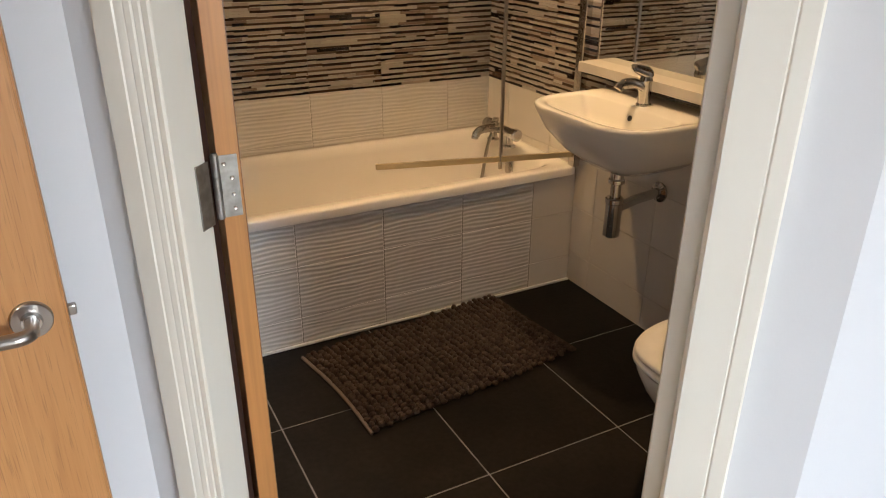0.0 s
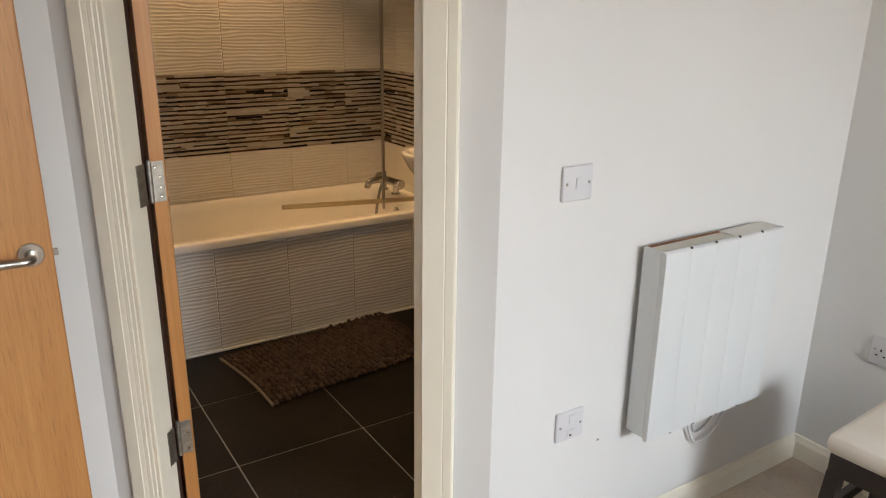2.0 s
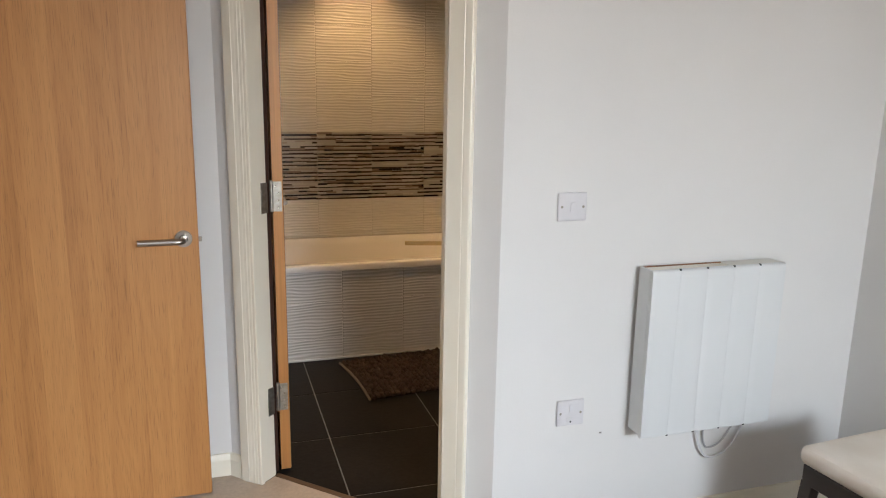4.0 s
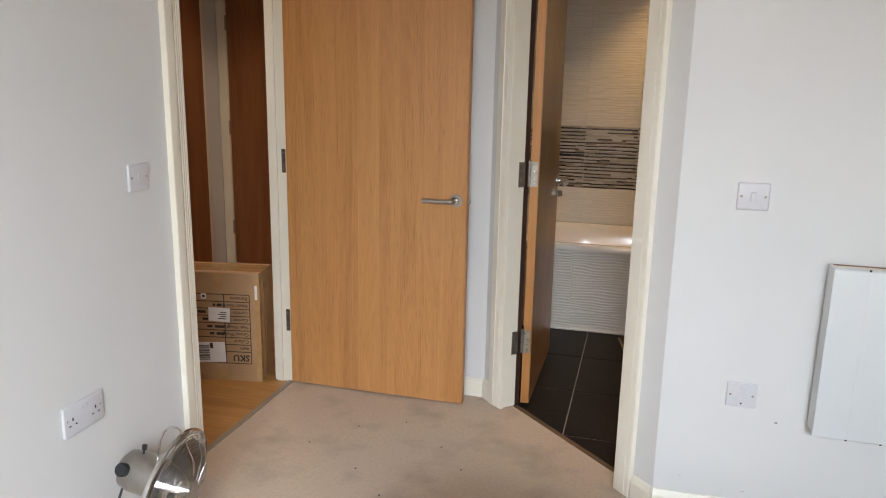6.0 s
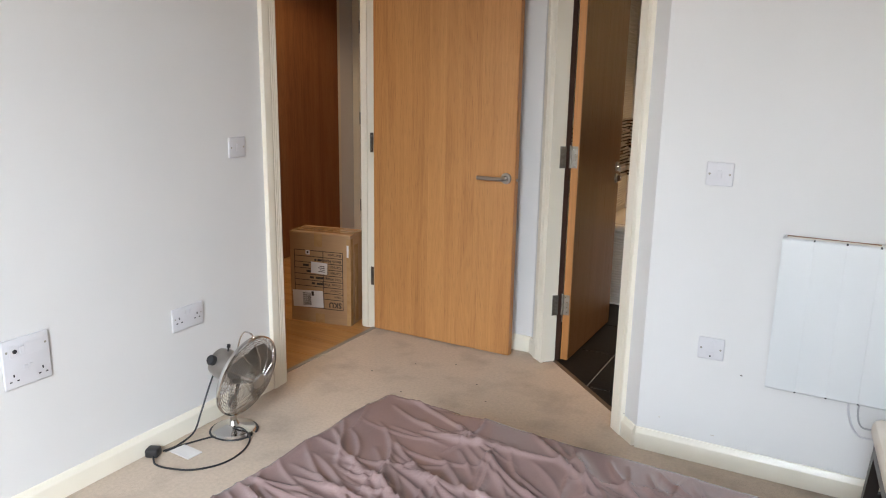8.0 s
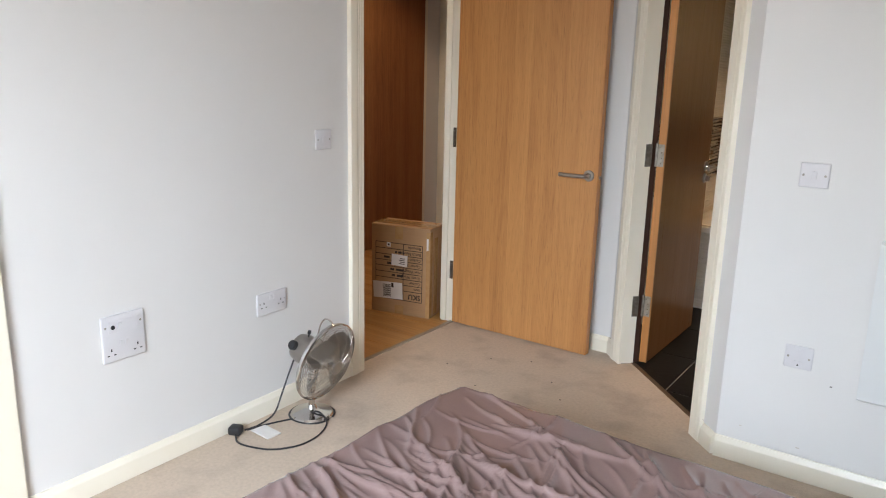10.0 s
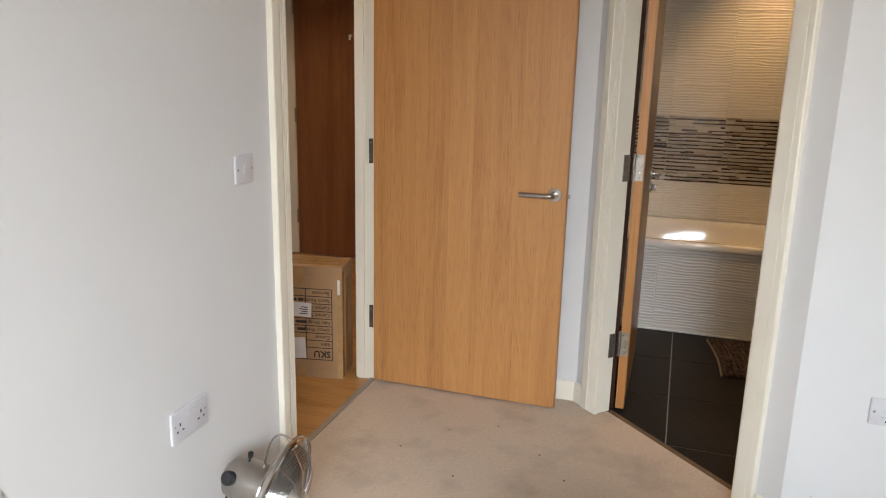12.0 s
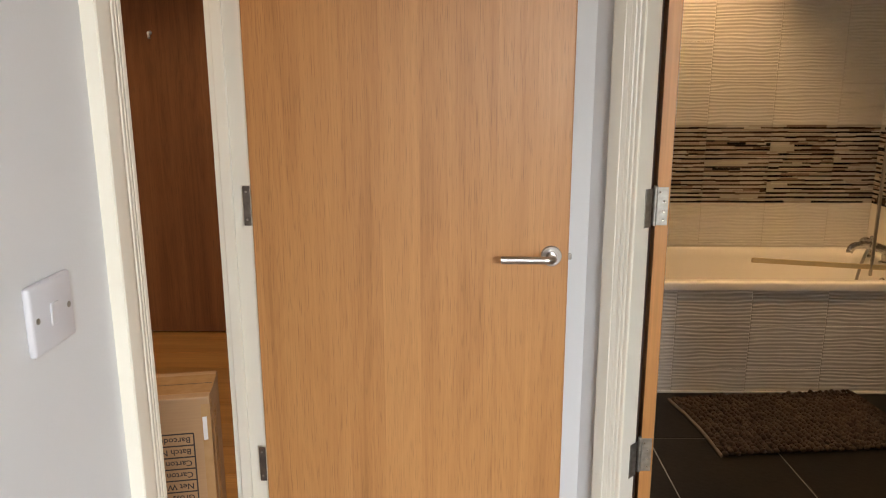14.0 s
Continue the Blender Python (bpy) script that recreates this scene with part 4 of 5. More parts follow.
# downlights, all out of view: inferred in the bathroom, added in the hall
for at in ((1.15, 2.70), (1.65, 1.92), (-1.20, 1.00), (-1.30, 2.15)):
    dl = thing("downlight", "assumed small recessed ceiling downlight with white bezel, out of view", "downlight", pose(at[0], at[1], CEIL), group="ceiling downlights")
    part("bezel", lathe([(0.032, -0.001), (0.042, -0.006), (0.046, -0.002), (0.046, 0.0)], 24), M_PLASTIC, dl)


# ---- bedroom things ----
def plate(bm_w, h, t=0.009):
    """A moulded wall plate with softly rounded edges in local x, z, standing off towards local -y."""
    return boxes((-bm_w / 2, bm_w / 2, -t, 0, -h / 2, h / 2), bevel=0.0045, seg=4)


def disc(x, z, r, t, mat, name, parent, y=-0.009, label=""):
    return part(name, lathe([(0, 0), (r, 0), (r * 0.85, t), (0, t)], 14, pose(x, y, z, 90)), mat, parent, label)


def pins(parent, x, z):
    """The three slots of one socket outlet."""
    part("earth_slot", boxes((x - 0.0022, x + 0.0022, -0.0096, -0.0088, z + 0.006, z + 0.0145)), M_DARK, parent, smooth=None)
    for d in (-0.011, 0.011):
        part("pin_slot", boxes((x + d - 0.0035, x + d + 0.0035, -0.0096, -0.0088, z - 0.0085, z - 0.0045)), M_DARK, parent, smooth=None)


def rocker(parent, x, z, w=0.012, h=0.021):
    bm = boxes((-w / 2, w / 2, -0.0028, 0, -h / 2, h / 2), bevel=0.0010)
    bmesh.ops.transform(bm, matrix=pose(x, -0.0085, z, 4), verts=bm.verts)
    part("rocker", bm, M_PLASTIC, parent)


def screws(parent, d, z=0.0):
    for x in (-d, d):
        disc(x, z, 0.0038, 0.0008, M_HINGE, "screw", parent, label="small dull steel screw")


def light_switch(m):
    s_ = thing("light_switch", "white plastic single rocker light switch plate", "light switch", m, group="light switches")
    part("plate", plate(0.087, 0.079), M_PLASTIC, s_)
    rocker(s_, 0, 0, 0.014, 0.026)
    screws(s_, 0.032)
    return s_


def fused_spur(m):
    s_ = thing("fused_spur_switch", "white plastic switched fuse outlet below the light switch", "wall switch", m)
    part("plate", plate(0.087, 0.079), M_PLASTIC, s_)
    rocker(s_, 0.002, 0.016, 0.015, 0.026)
    part("fuse_holder", boxes((-0.012, 0.012, -0.0105, -0.008, -0.028, -0.012), bevel=0.001), M_PLASTIC, s_)
    disc(0, -0.026, 0.003, 0.001, M_DARK, "flex_hole", s_, y=-0.0105)
    screws(s_, 0.032)


def double_socket(m, label="white plastic double wall socket"):
    s_ = thing("double_socket", label, "wall socket", m, group="double sockets")
    part("plate", plate(0.147, 0.087), M_PLASTIC, s_)
    for k in (-1, 1):
        pins(s_, k * 0.042, -0.006)
        rocker(s_, k * 0.009, 0.022, 0.010, 0.016)
        disc(k * 0.061, 0.004, 0.003, 0.0008, M_STEEL, "screw", s_)


light_switch(pose(1.2735, YH, 1.0385))
fused_spur(pose(1.3025, YH, 0.4335))
L = lambda y, z: pose(XL, y, z, 0, 0, 90)
light_switch(L(0.2155, 1.058))
double_socket(L(-0.077, 0.4525))
big = thing("media_socket_plate", "large white square plate with aerial outlet and double socket", "wall socket", L(-0.692, 0.491))
part("plate", plate(0.147, 0.152), M_PLASTIC, big)
for k in (-1, 1):
    pins(big, k * 0.045, -0.046)
    rocker(big, k * 0.008, -0.018, 0.012, 0.015)
part("module_frame", boxes((-0.052, 0.052, -0.0105, -0.0085, 0.018, 0.058), bevel=0.001), M_PLASTIC, big)
disc(-0.036, 0.038, 0.007, 0.003, M_DARK, "aerial_outlet", big, y=-0.0105, label="dark round aerial outlet")
part("phone_outlet", boxes((-0.021, -0.007, -0.0135, -0.0100, 0.028, 0.050), bevel=0.001), M_PLASTIC, big)
screws(big, 0.060, 0.040)
double_socket(pose(XR, 0.405, 0.462, 0, 0, -90))

# panel heater
HX0, HX1, HZ0, HZ1, HF = 1.490, 1.938, 0.364, 0.864, 0.570
ht = thing("panel_heater", "white electric panel heater with a partly uncovered top grille", "heater", pose(0, 0, 0))
part("case", boxes((HX0 + 0.004, HX1 - 0.004, HF + 0.016, YH - 0.018, HZ0 + 0.006, HZ1 - 0.045), bevel=0.004), M_HEATER, ht)
part("back_plate", boxes((HX0 + 0.004, HX0 + 0.27, YH - 0.022, YH - 0.018, HZ1 - 0.05, HZ1 - 0.002)), M_OAK_DARK, ht, "brown-stained back plate", smooth=None)
bm = bmesh.new()
for k in range(16):
    y = HF + 0.022 + k * 0.0030
    bm_box(bm, HX0 + 0.0015, HX0 + 0.005, y, y + 0.0014, HZ0 + 0.02, HZ0 + 0.20)
part("side_fluting", bm, M_HEATER, ht, smooth=None)
part("wall_bracket", boxes((HX0 + 0.03, HX1 - 0.03, YH - 0.018, YH - 0.001, HZ0 + 0.05, HZ1 - 0.05), bevel=0.002), M_DARKGAP, ht, "dark wall bracket")
nw = (HX1 - HX0) / 5


def bowed_panel(x0, x1):
    """One pressed front section: gently bowed forward across its width, rounded over at both seams and at the top."""
    prof = [(x0, HF + 0.016)]
    for i in range(13):
        u = i / 12
        edge = min(u, 1 - u) * (x1 - x0)
        prof.append((x0 + (x1 - x0) * u, HF + 0.0020 * (2 * u - 1) ** 2 + 0.0005 * max(0.0, 1 - edge / 0.008) ** 2))
    prof.append((x1, HF + 0.016))
    return lofted([[(x, y + d * (y < HF + 0.0155), z) for x, y in prof] for z, d in ((HZ0, 0.004), (HZ0 + 0.003, 0.001), (HZ0 + 0.010, 0), (HZ1 - 0.012, 0), (HZ1 - 0.004, 0.0015), (HZ1, 0.006))],
                  cap_first=True)


for k in range(5):
    part("front_panel", bowed_panel(HX0 + k * nw + 0.0001, HX0 + (k + 1) * nw - 0.0001), M_HEATER, ht, smooth=35)
for k in range(1, 5):
    for z in (HZ0 + 0.001, HZ1 - 0.001):
        part("clip", boxes((HX0 + k * nw - 0.003, HX0 + k * nw + 0.003, HF + 0.004, HF + 0.010, z - 0.003, z + 0.003), bevel=0.001), M_DARK, ht, "small dark seam clip")
for k in range(5):
    y = HF + 0.021 + k * 0.0095
    part("grille_slat", boxes((HX0 + 0.012, HX0 + 0.27, y, y + 0.0018, HZ1 - 0.010, HZ1 - 0.003)), M_HEATER_AGED, ht, smooth=None)
# near-black sheet below the slats gives the shade down inside the grille
part("grille_well", boxes((HX0 + 0.01, HX0 + 0.272, HF + 0.018, YH - 0.022, HZ1 - 0.044, HZ1 - 0.042)), M_DARKGAP, ht, "dark sheet standing for the shade inside the grille", smooth=None)
part("top_cover", boxes((HX0 + 0.27, HX1 - 0.002, HF + 0.017, YH - 0.019, HZ1 - 0.012, HZ1 - 0.001), bevel=0.002), M_HEATER_COVER, ht, "yellowed top cover")
part("end_cap", boxes((HX0, HX0 + 0.010, HF + 0.016, YH - 0.016, HZ0 + 0.006, HZ1 - 0.001), bevel=0.003), M_HEATER, ht)
bm = bmesh.new()
tube(bm, smooth_path([(1.745, 0.645, HZ0 + 0.02), (1.738, 0.645, HZ0 - 0.05), (1.775, 0.64, HZ0 - 0.128), (1.85, 0.64, HZ0 - 0.118), (1.905, 0.645, HZ0 - 0.045), (1.913, 0.648, HZ0 + 0.02)], 6), 0.0035, 8)
part("cable", bm, M_PLASTIC, ht, "white flex looping below the heater")
bm = bmesh.new()
tube(bm, smooth_path([(1.772, 0.652, HZ0 + 0.02), (1.767, 0.652, HZ0 - 0.06), (1.787, 0.652, HZ0 - 0.105), (1.842, 0.652, HZ0 - 0.085), (1.907, 0.652, HZ0 + 0.02)], 6), 0.003, 8)
part("cable", bm, material("grey_flex", (0.42, 0.42, 0.42), 0.5), ht, "grey flex behind the white one")
for x, z, w_ in ((1.149, 0.137, 0.007), (1.337, 0.112, 0.012), (1.02, 0.118, 0.006)):
    solid("wall_mark", boxes((x - w_ / 2, x + w_ / 2, YH - 0.0012, YH - 0.0002, z - 0.002, z + 0.0015), bevel=0.0004), M_GROUT, "small faint scuff on the white wall", "scuff", kind="structure")
solid("wall_mark", boxes((1.405, 1.413, YH - 0.0012, YH - 0.0002, 0.352, 0.357), bevel=0.0004), M_FGROUT, "small grey scuff on the white wall", "scuff", kind="structure")

# bed with a crumpled sheet over it
BX_0, BX_1, BY_0, BY_1, BZ = 0.464, 2.225, -1.24, -0.186, 0.444
BED = pose(BX_0, BY_0, 0, 0, 0, -2.8) @ pose(-BX_0, -BY_0, 0)
bed = thing("bed", "single divan bed pushed against the wall", "bed", BED)
part("divan_base", boxes((BX_0 + 0.03, BX_1, BY_0 + 0.03, BY_1 - 0.03, 0.0, 0.22), bevel=0.02), M_SHEET, bed)
part("mattress", boxes((BX_0 + 0.02, BX_1, BY_0 + 0.02, BY_1 - 0.02, 0.222, BZ - 0.075), bevel=0.05, seg=4), M_CUSHION, bed)


rng = random.Random(11)
FOLDS = []


def pull(x, y):
    """Direction in which the cloth is dragged at a place."""
    return -0.75 + 1.5 * noise.noise((x * 2.1, y * 2.1, 4.0))


for _ in range(150):
    x, y = rng.uniform(0.43, 1.6), rng.uniform(-1.0, -0.20)
    FOLDS.append((x, y, pull(x, y) + rng.gauss(0, 0.30), rng.uniform(0.0055, 0.0095), rng.uniform(0.10, 0.32), rng.uniform(0.0040, 0.0085), rng.uniform(-3, 3)))
for _ in range(75):
    x, y = rng.uniform(0.44, 1.5), rng.uniform(-0.95, -0.22)
    FOLDS.append((x, y, pull(x, y) + rng.gauss(0, 0.22), rng.uniform(0.008, 0.014), rng.uniform(0.22, 0.55), rng.uniform(0.007, 0.013), rng.uniform(-1.2, 1.2)))


def folds(x, y):
    """Thin sharp-crested ridges of cloth, summed over whole arrays of places."""
    total = np.zeros_like(x)
    for x0, y0, ang, width, length, h, bend in FOLDS:
        c, s = math.cos(ang), math.sin(ang)
        near = np.hypot(x - x0, y - y0) < length + 0.06
        px, py = x[near] - x0, y[near] - y0
        u, v = px * c + py * s, -px * s + py * c
        v = v + bend * u * u
        taper = np.sin(np.pi * np.clip((u + 0.02) / (length + 0.04), 0, 1)) ** 0.7
        side = np.where(v > 0, 1.0, 2.1)
        fade = np.clip(1 - (np.hypot(px, py) / (length + 0.06)) ** 4, 0, 1)
        total[near] += 1.4 * h * taper * fade * np.exp(-np.abs(v) * side / width)
    return total


def drape(x, y):
    """Broad lie of the cloth with folded facets at three sizes."""
    z = BZ + 0.006 * noise.noise((x * 2.6, y * 2.6, 1.7))
    wx, wy = x + 0.05 * noise.noise((x * 3, y * 3, 91.0)), y + 0.05 * noise.noise((x * 3, y * 3, 95.0))
    u, v = wx * 0.80 - wy * 0.6, wx * 0.6 + wy * 0.80
    for o, (f, h) in enumerate(((2.6, 0.016), (6.0, 0.005))):
        z -= h * abs(noise.noise((u * f * 0.6, v * f, 101.0 + 9 * o)))
    return z - 0.004


def sheet_mesh():
    bm = bmesh.new()
    fine, coarse = 0.0046, 0.013
    us = np.concatenate([np.arange(BX_0 - 0.30, 1.55, fine), np.arange(1.55, BX_1, coarse)])
    vs = np.concatenate([np.arange(BY_0 - 0.30, -0.95, coarse), np.arange(-0.95, BY_1 + 0.30, fine)])
    gx, gy = np.meshgrid(np.maximum(us, BX_0), np.clip(vs, BY_0, BY_1), indexing="ij")
    ridge = folds(gx, gy) * (0.35 + 0.65 * np.clip(np.minimum(gx - BX_0, BY_1 - gy) / 0.07, 0, 1))
    grid = []
    R = 0.050
    for i, u in enumerate(us.tolist()):
        row = []
        for j, v in enumerate(vs.tolist()):
            # cloth coordinates run past the mattress edge and fall down its side
            du, dv = max(BX_0 - u, 0), max(v - BY_1, BY_0 - v, 0)
            x, y = max(u, BX_0), min(max(v, BY_0), BY_1)
            ex, ey = min(x - BX_0, R), min(BY_1 - y, y - BY_0, R)
            z = drape(x, y) + float(ridge[i, j])
            rr = math.hypot(R - ex, R - ey)
            z -= R - math.sqrt(max(R * R - min(rr, R) ** 2, 0)) if rr > 0 else 0
            if ex < R and ey < R and rr > R:
                # rounded corner pulled in
                k = (R / rr)
                x = BX_0 + R - (R - ex) * k
                y = (BY_1 - R + (R - ey) * k) if BY_1 - y < 0.5 else (BY_0 + R - (R - ey) * k)
            drop = math.hypot(du, dv)
            z -= drop
            sway = 0.014 * noise.noise((u * 5 + v * 5, 0.3, drop * 3)) * min(drop * 6, 1)
            x -= min(du, 0.02) * 0.4 + (sway if du > 0 else 0)
            y += (min(dv, 0.02) * 0.4 + (sway if dv > 0 else 0)) * (1 if v > BY_1 else -1)
            row.append(bm.verts.new((x, y, z)))
        grid.append(row)
    for a, b in zip(grid, grid[1:]):
        for j in range(len(a) - 1):
            bm.faces.new((a[j], b[j], b[j + 1], a[j + 1]))
    return bm


solid("bed_sheet", sheet_mesh(), M_SHEET, "crumpled mauve satin sheet spread over the bed", "bed sheet", smooth=180, m=BED)

# stool
stl = thing("stool", "black wooden stool with a cream padded seat", "stool", pose(1.980, 0.120, 0, 0, 0, 4))
sw = 0.185
part("seat_pad", boxes((-sw, sw, -sw, sw, 0.395, 0.450), bevel=0.022, seg=4), M_CUSHION, stl)
part("seat_frame", boxes((-sw + 0.012, sw - 0.012, -sw + 0.012, sw - 0.012, 0.342, 0.396), bevel=0.004), M_STOOL, stl)
for sx in (-1, 1):
    for sy in (-1, 1):
        bm = lofted([[(sx * (0.156 + o + a * hw), sy * (0.156 + o) + b * hw, z) for a, b in ((-1, -1), (1, -1), (1, 1), (-1, 1))] for z, o, hw in ((0.0, 0.026, 0.012), (0.35, 0.0, 0.017))], cap_first=True)
        part("leg", bm, M_STOOL, stl, smooth=None)
for sx in (-1, 1):
    part("stretcher", boxes((sx * 0.172 - 0.010, sx * 0.172 + 0.010, -0.16, 0.16, 0.165, 0.195), bevel=0.003), M_STOOL, stl)
for sy in (-1, 1):
    part("stretcher", boxes((-0.16, 0.16, sy * 0.172 - 0.010, sy * 0.172 + 0.010, 0.205, 0.235), bevel=0.003), M_STOOL, stl)

# desk fan on the carpet
FAN = pose(-0.300, -0.012, 0.0)
fan = thing("desk_fan", "chrome desk fan with wire guard standing on the carpet", "fan", FAN)
part("base", lathe([(0, 0.0), (0.084, 0.0), (0.086, 0.006), (0.080, 0.014), (0.045, 0.022), (0.022, 0.03), (0.014, 0.045), (0.0, 0.046)], 40), M_CHROME, fan)
part("stem", lathe([(0.013, 0.04), (0.012, 0.095), (0.017, 0.105), (0.017, 0.15)], 20), M_CHROME, fan)
HEAD_M = pose(0.026, 0.006, 0.250) @ pose(0, 0, 0, 0, 0, 3) @ pose(0, 0, 0, 0, 13, 0)   # local +x is the blowing direction
hd = part("motor_housing", lathe([(0, -0.112), (0.034, -0.109), (0.052, -0.095), (0.059, -0.065), (0.058, 0.005), (0.048, 0.018), (0, 0.018)], 32, pose(0, 0, 0, 0, 90)), M_STEEL, fan, "satin motor housing", m=HEAD_M)
part("yoke", boxes((-0.015, 0.015, -0.012, 0.012, -0.105, -0.04), bevel=0.006), M_CHROME, fan, m=HEAD_M)
part("knob", lathe([(0, 0), (0.019, 0), (0.019, 0.014), (0.015, 0.019), (0, 0.019)], 20, pose(-0.078, -0.006, 0.046, 62, -20)), M_DARK, fan, "black speed knob", m=HEAD_M @ pose(0, -0.042, -0.02))
part("swing_pin", lathe([(0.003, 0), (0.003, 0.022), (0.007, 0.024), (0.007, 0.036), (0, 0.038)], 14, pose(-0.055, 0, 0.050)), M_DARK, fan, "black oscillation pin", m=HEAD_M)
FR = 0.154
M_BLADE = material("grey_blade_metal", (0.24, 0.22, 0.20), 0.38, metal=0.8, scale=(20, 20, 20))


def guard(profile, rings, spokes, wire):
    """Wire cage: concentric rings and radial wires that follow a profile of (radius, forward)."""
    rs = [p[0] for p in profile]
    fs = [p[1] for p in profile]
    bm = bmesh.new()
    for k in range(rings):
        r = 0.030 + (FR - 0.030) * k / (rings - 1)
        f = float(np.interp(r, rs, fs))
        tube(bm, [(f, r * math.cos(t * math.pi / 20), r * math.sin(t * math.pi / 20)) for t in range(41)], wire, 5, cap=False)
    for k in range(spokes):
        a = 2 * math.pi * k / spokes
        pts = [(float(np.interp(r, rs, fs)), r * math.cos(a), r * math.sin(a)) for r in np.linspace(0.03, FR, 7)]
        tube(bm, pts, wire * 1.2, 5)
    return bm


part("front_guard", guard([(0.0, 0.105), (0.03, 0.105), (0.09, 0.095), (FR, 0.052)], 22, 12, 0.0010), M_CHROME, fan, "chrome wire front guard", m=HEAD_M)
part("rear_guard", guard([(0.0, 0.012), (0.045, 0.012), (0.11, 0.022), (FR, 0.046)], 13, 12, 0.0010), M_CHROME, fan, "chrome wire rear guard", m=HEAD_M)
part("rim_band", lathe([(FR, 0.040), (FR + 0.005, 0.043), (FR + 0.006, 0.049), (FR + 0.005, 0.055), (FR, 0.058), (FR - 0.002, 0.049)], 56, pose(0, 0, 0, 0, 90), closed=True), M_CHROME, fan, m=HEAD_M)
part("badge", lathe([(0, 0.098), (0.028, 0.098), (0.028, 0.106), (0.024, 0.110), (0, 0.111)], 28, pose(0, 0, 0, 0, 90)), M_STEEL, fan, "plain round guard badge", m=HEAD_M)
part("hub", lathe([(0, 0.03), (0.024, 0.03), (0.024, 0.075), (0.012, 0.085), (0, 0.086)], 24, pose(0, 0, 0, 0, 90)), M_CHROME, fan, m=HEAD_M)
for k in range(4):
    bm = bmesh.new()
    rows_ = []
    for i in range(7):
        r = 0.02 + 0.108 * i / 6
        half = 0.022 + 0.040 * math.sin(math.pi * min(0.12 + 0.80 * i / 6, 1)) ** 0.8
        tw = 0.62 - 0.28 * i / 6
        rows_.append([((0.058 + w_ * half * math.sin(tw)), w_ * half * math.cos(tw), r) for w_ in (-1, -0.5, 0, 0.5, 1)])
    vs = [[bm.verts.new(p) for p in r_] for r_ in rows_]
    for a, b in zip(vs, vs[1:]):
        for j in range(4):
            bm.faces.new((a[j], a[j + 1], b[j + 1], b[j]))
    bmesh.ops.solidify(bm, geom=bm.faces[:], thickness=0.0012)
    bmesh.ops.transform(bm, matrix=pose(0, 0, 0, 40 + 90 * k), verts=bm.verts)
    part("blade", bm, M_BLADE, fan, "grey metal fan blade", m=HEAD_M)
bm = bmesh.new()
tube(bm, smooth_path([(-0.012, 0, 0.048), (-0.010, 0, FR - 0.03), (0.006, 0, FR + 0.010), (0.034, 0, FR + 0.016), (0.049, 0, FR + 0.002)], 6), 0.003, 8)
part("carry_handle", bm, M_CHROME, fan, m=HEAD_M @ pose(0, 0.0, 0))

# flex and plug
M_FLEX = material("black_flex", (0.018, 0.018, 0.02), 0.45, scale=(40, 40, 40))
pl = thing("plug", "black three-pin mains plug on the carpet by the skirting", "plug", pose(-0.404, -0.302, 0.0, 0, 0, 205))
part("body", boxes((-0.024, 0.024, -0.022, 0.022, 0.001, 0.034), bevel=0.009, seg=3), M_DARK, pl)
for x, w_ in ((0.0, 0.004), (-0.011, 0.003), (0.011, 0.003)):
    part("pin", boxes((x - w_, x + w_, -0.040, -0.021, 0.014, 0.020), bevel=0.001), M_BRASS, pl, "brass plug pin")
bm = bmesh.new()
tube(bm, smooth_path([(-0.372, -0.030, 0.225), (-0.378, -0.055, 0.17), (-0.378, -0.098, 0.09), (-0.375, -0.14, 0.030), (-0.382, -0.21, 0.008), (-0.385, -0.275, 0.012)], 8), 0.0034, 8)
solid("fan_flex", bm, M_FLEX, "black fan flex hanging from the motor to the plug", "cable")
bm = bmesh.new()
tube(bm, smooth_path([(-0.378, -0.270, 0.012), (-0.372, -0.20, 0.005), (-0.34, -0.125, 0.005), (-0.30, -0.06, 0.008), (-0.262, -0.028, 0.030), (-0.225, -0.02, 0.014), (-0.185, -0.05, 0.005),
                      (-0.150, -0.13, 0.005), (-0.150, -0.22, 0.005), (-0.20, -0.30, 0.005), (-0.27, -0.335, 0.005), (-0.34, -0.345, 0.005), (-0.385, -0.320, 0.012)], 8), 0.0034, 8)
solid("spare_flex", bm, M_FLEX, "black flex looped round the fan base on the carpet", "cable")
bm = bmesh.new()
tube(bm, [(-0.300 + 0.090 * math.cos(t), -0.012 + 0.088 * math.sin(t), 0.0045 + 0.001 * math.sin(3 * t)) for t in np.linspace(0.3, 6.3, 48)], 0.0034, 8)
solid("coiled_flex", bm, M_FLEX, "black flex coil lying round the fan base", "cable")
solid("paper_card", boxes((-0.052, 0.052, -0.031, 0.031, 0.001, 0.006), bevel=0.001), M_LABEL, "blank white card lying on the carpet", "card", m=pose(-0.326, -0.226, 0, 0, 0, -4))

# specks on the carpet
rng = random.Random(3)
for x, y in ((0.06, 0.62), (-0.18, 0.75), (0.31, 0.86), (0.12, 1.02), (0.42, 0.72), (-0.05, 0.93), (0.20, 0.48)):
    solid("carpet_speck", lathe([(0, 0.0), (0.004, 0.0005), (0.003, 0.002), (0, 0.0025)], 7), M_DARK, "tiny dark speck of dirt on the carpet", "dirt", m=pose(x, y, 0, 0, 0, rng.uniform(0, 90)), group="carpet specks")

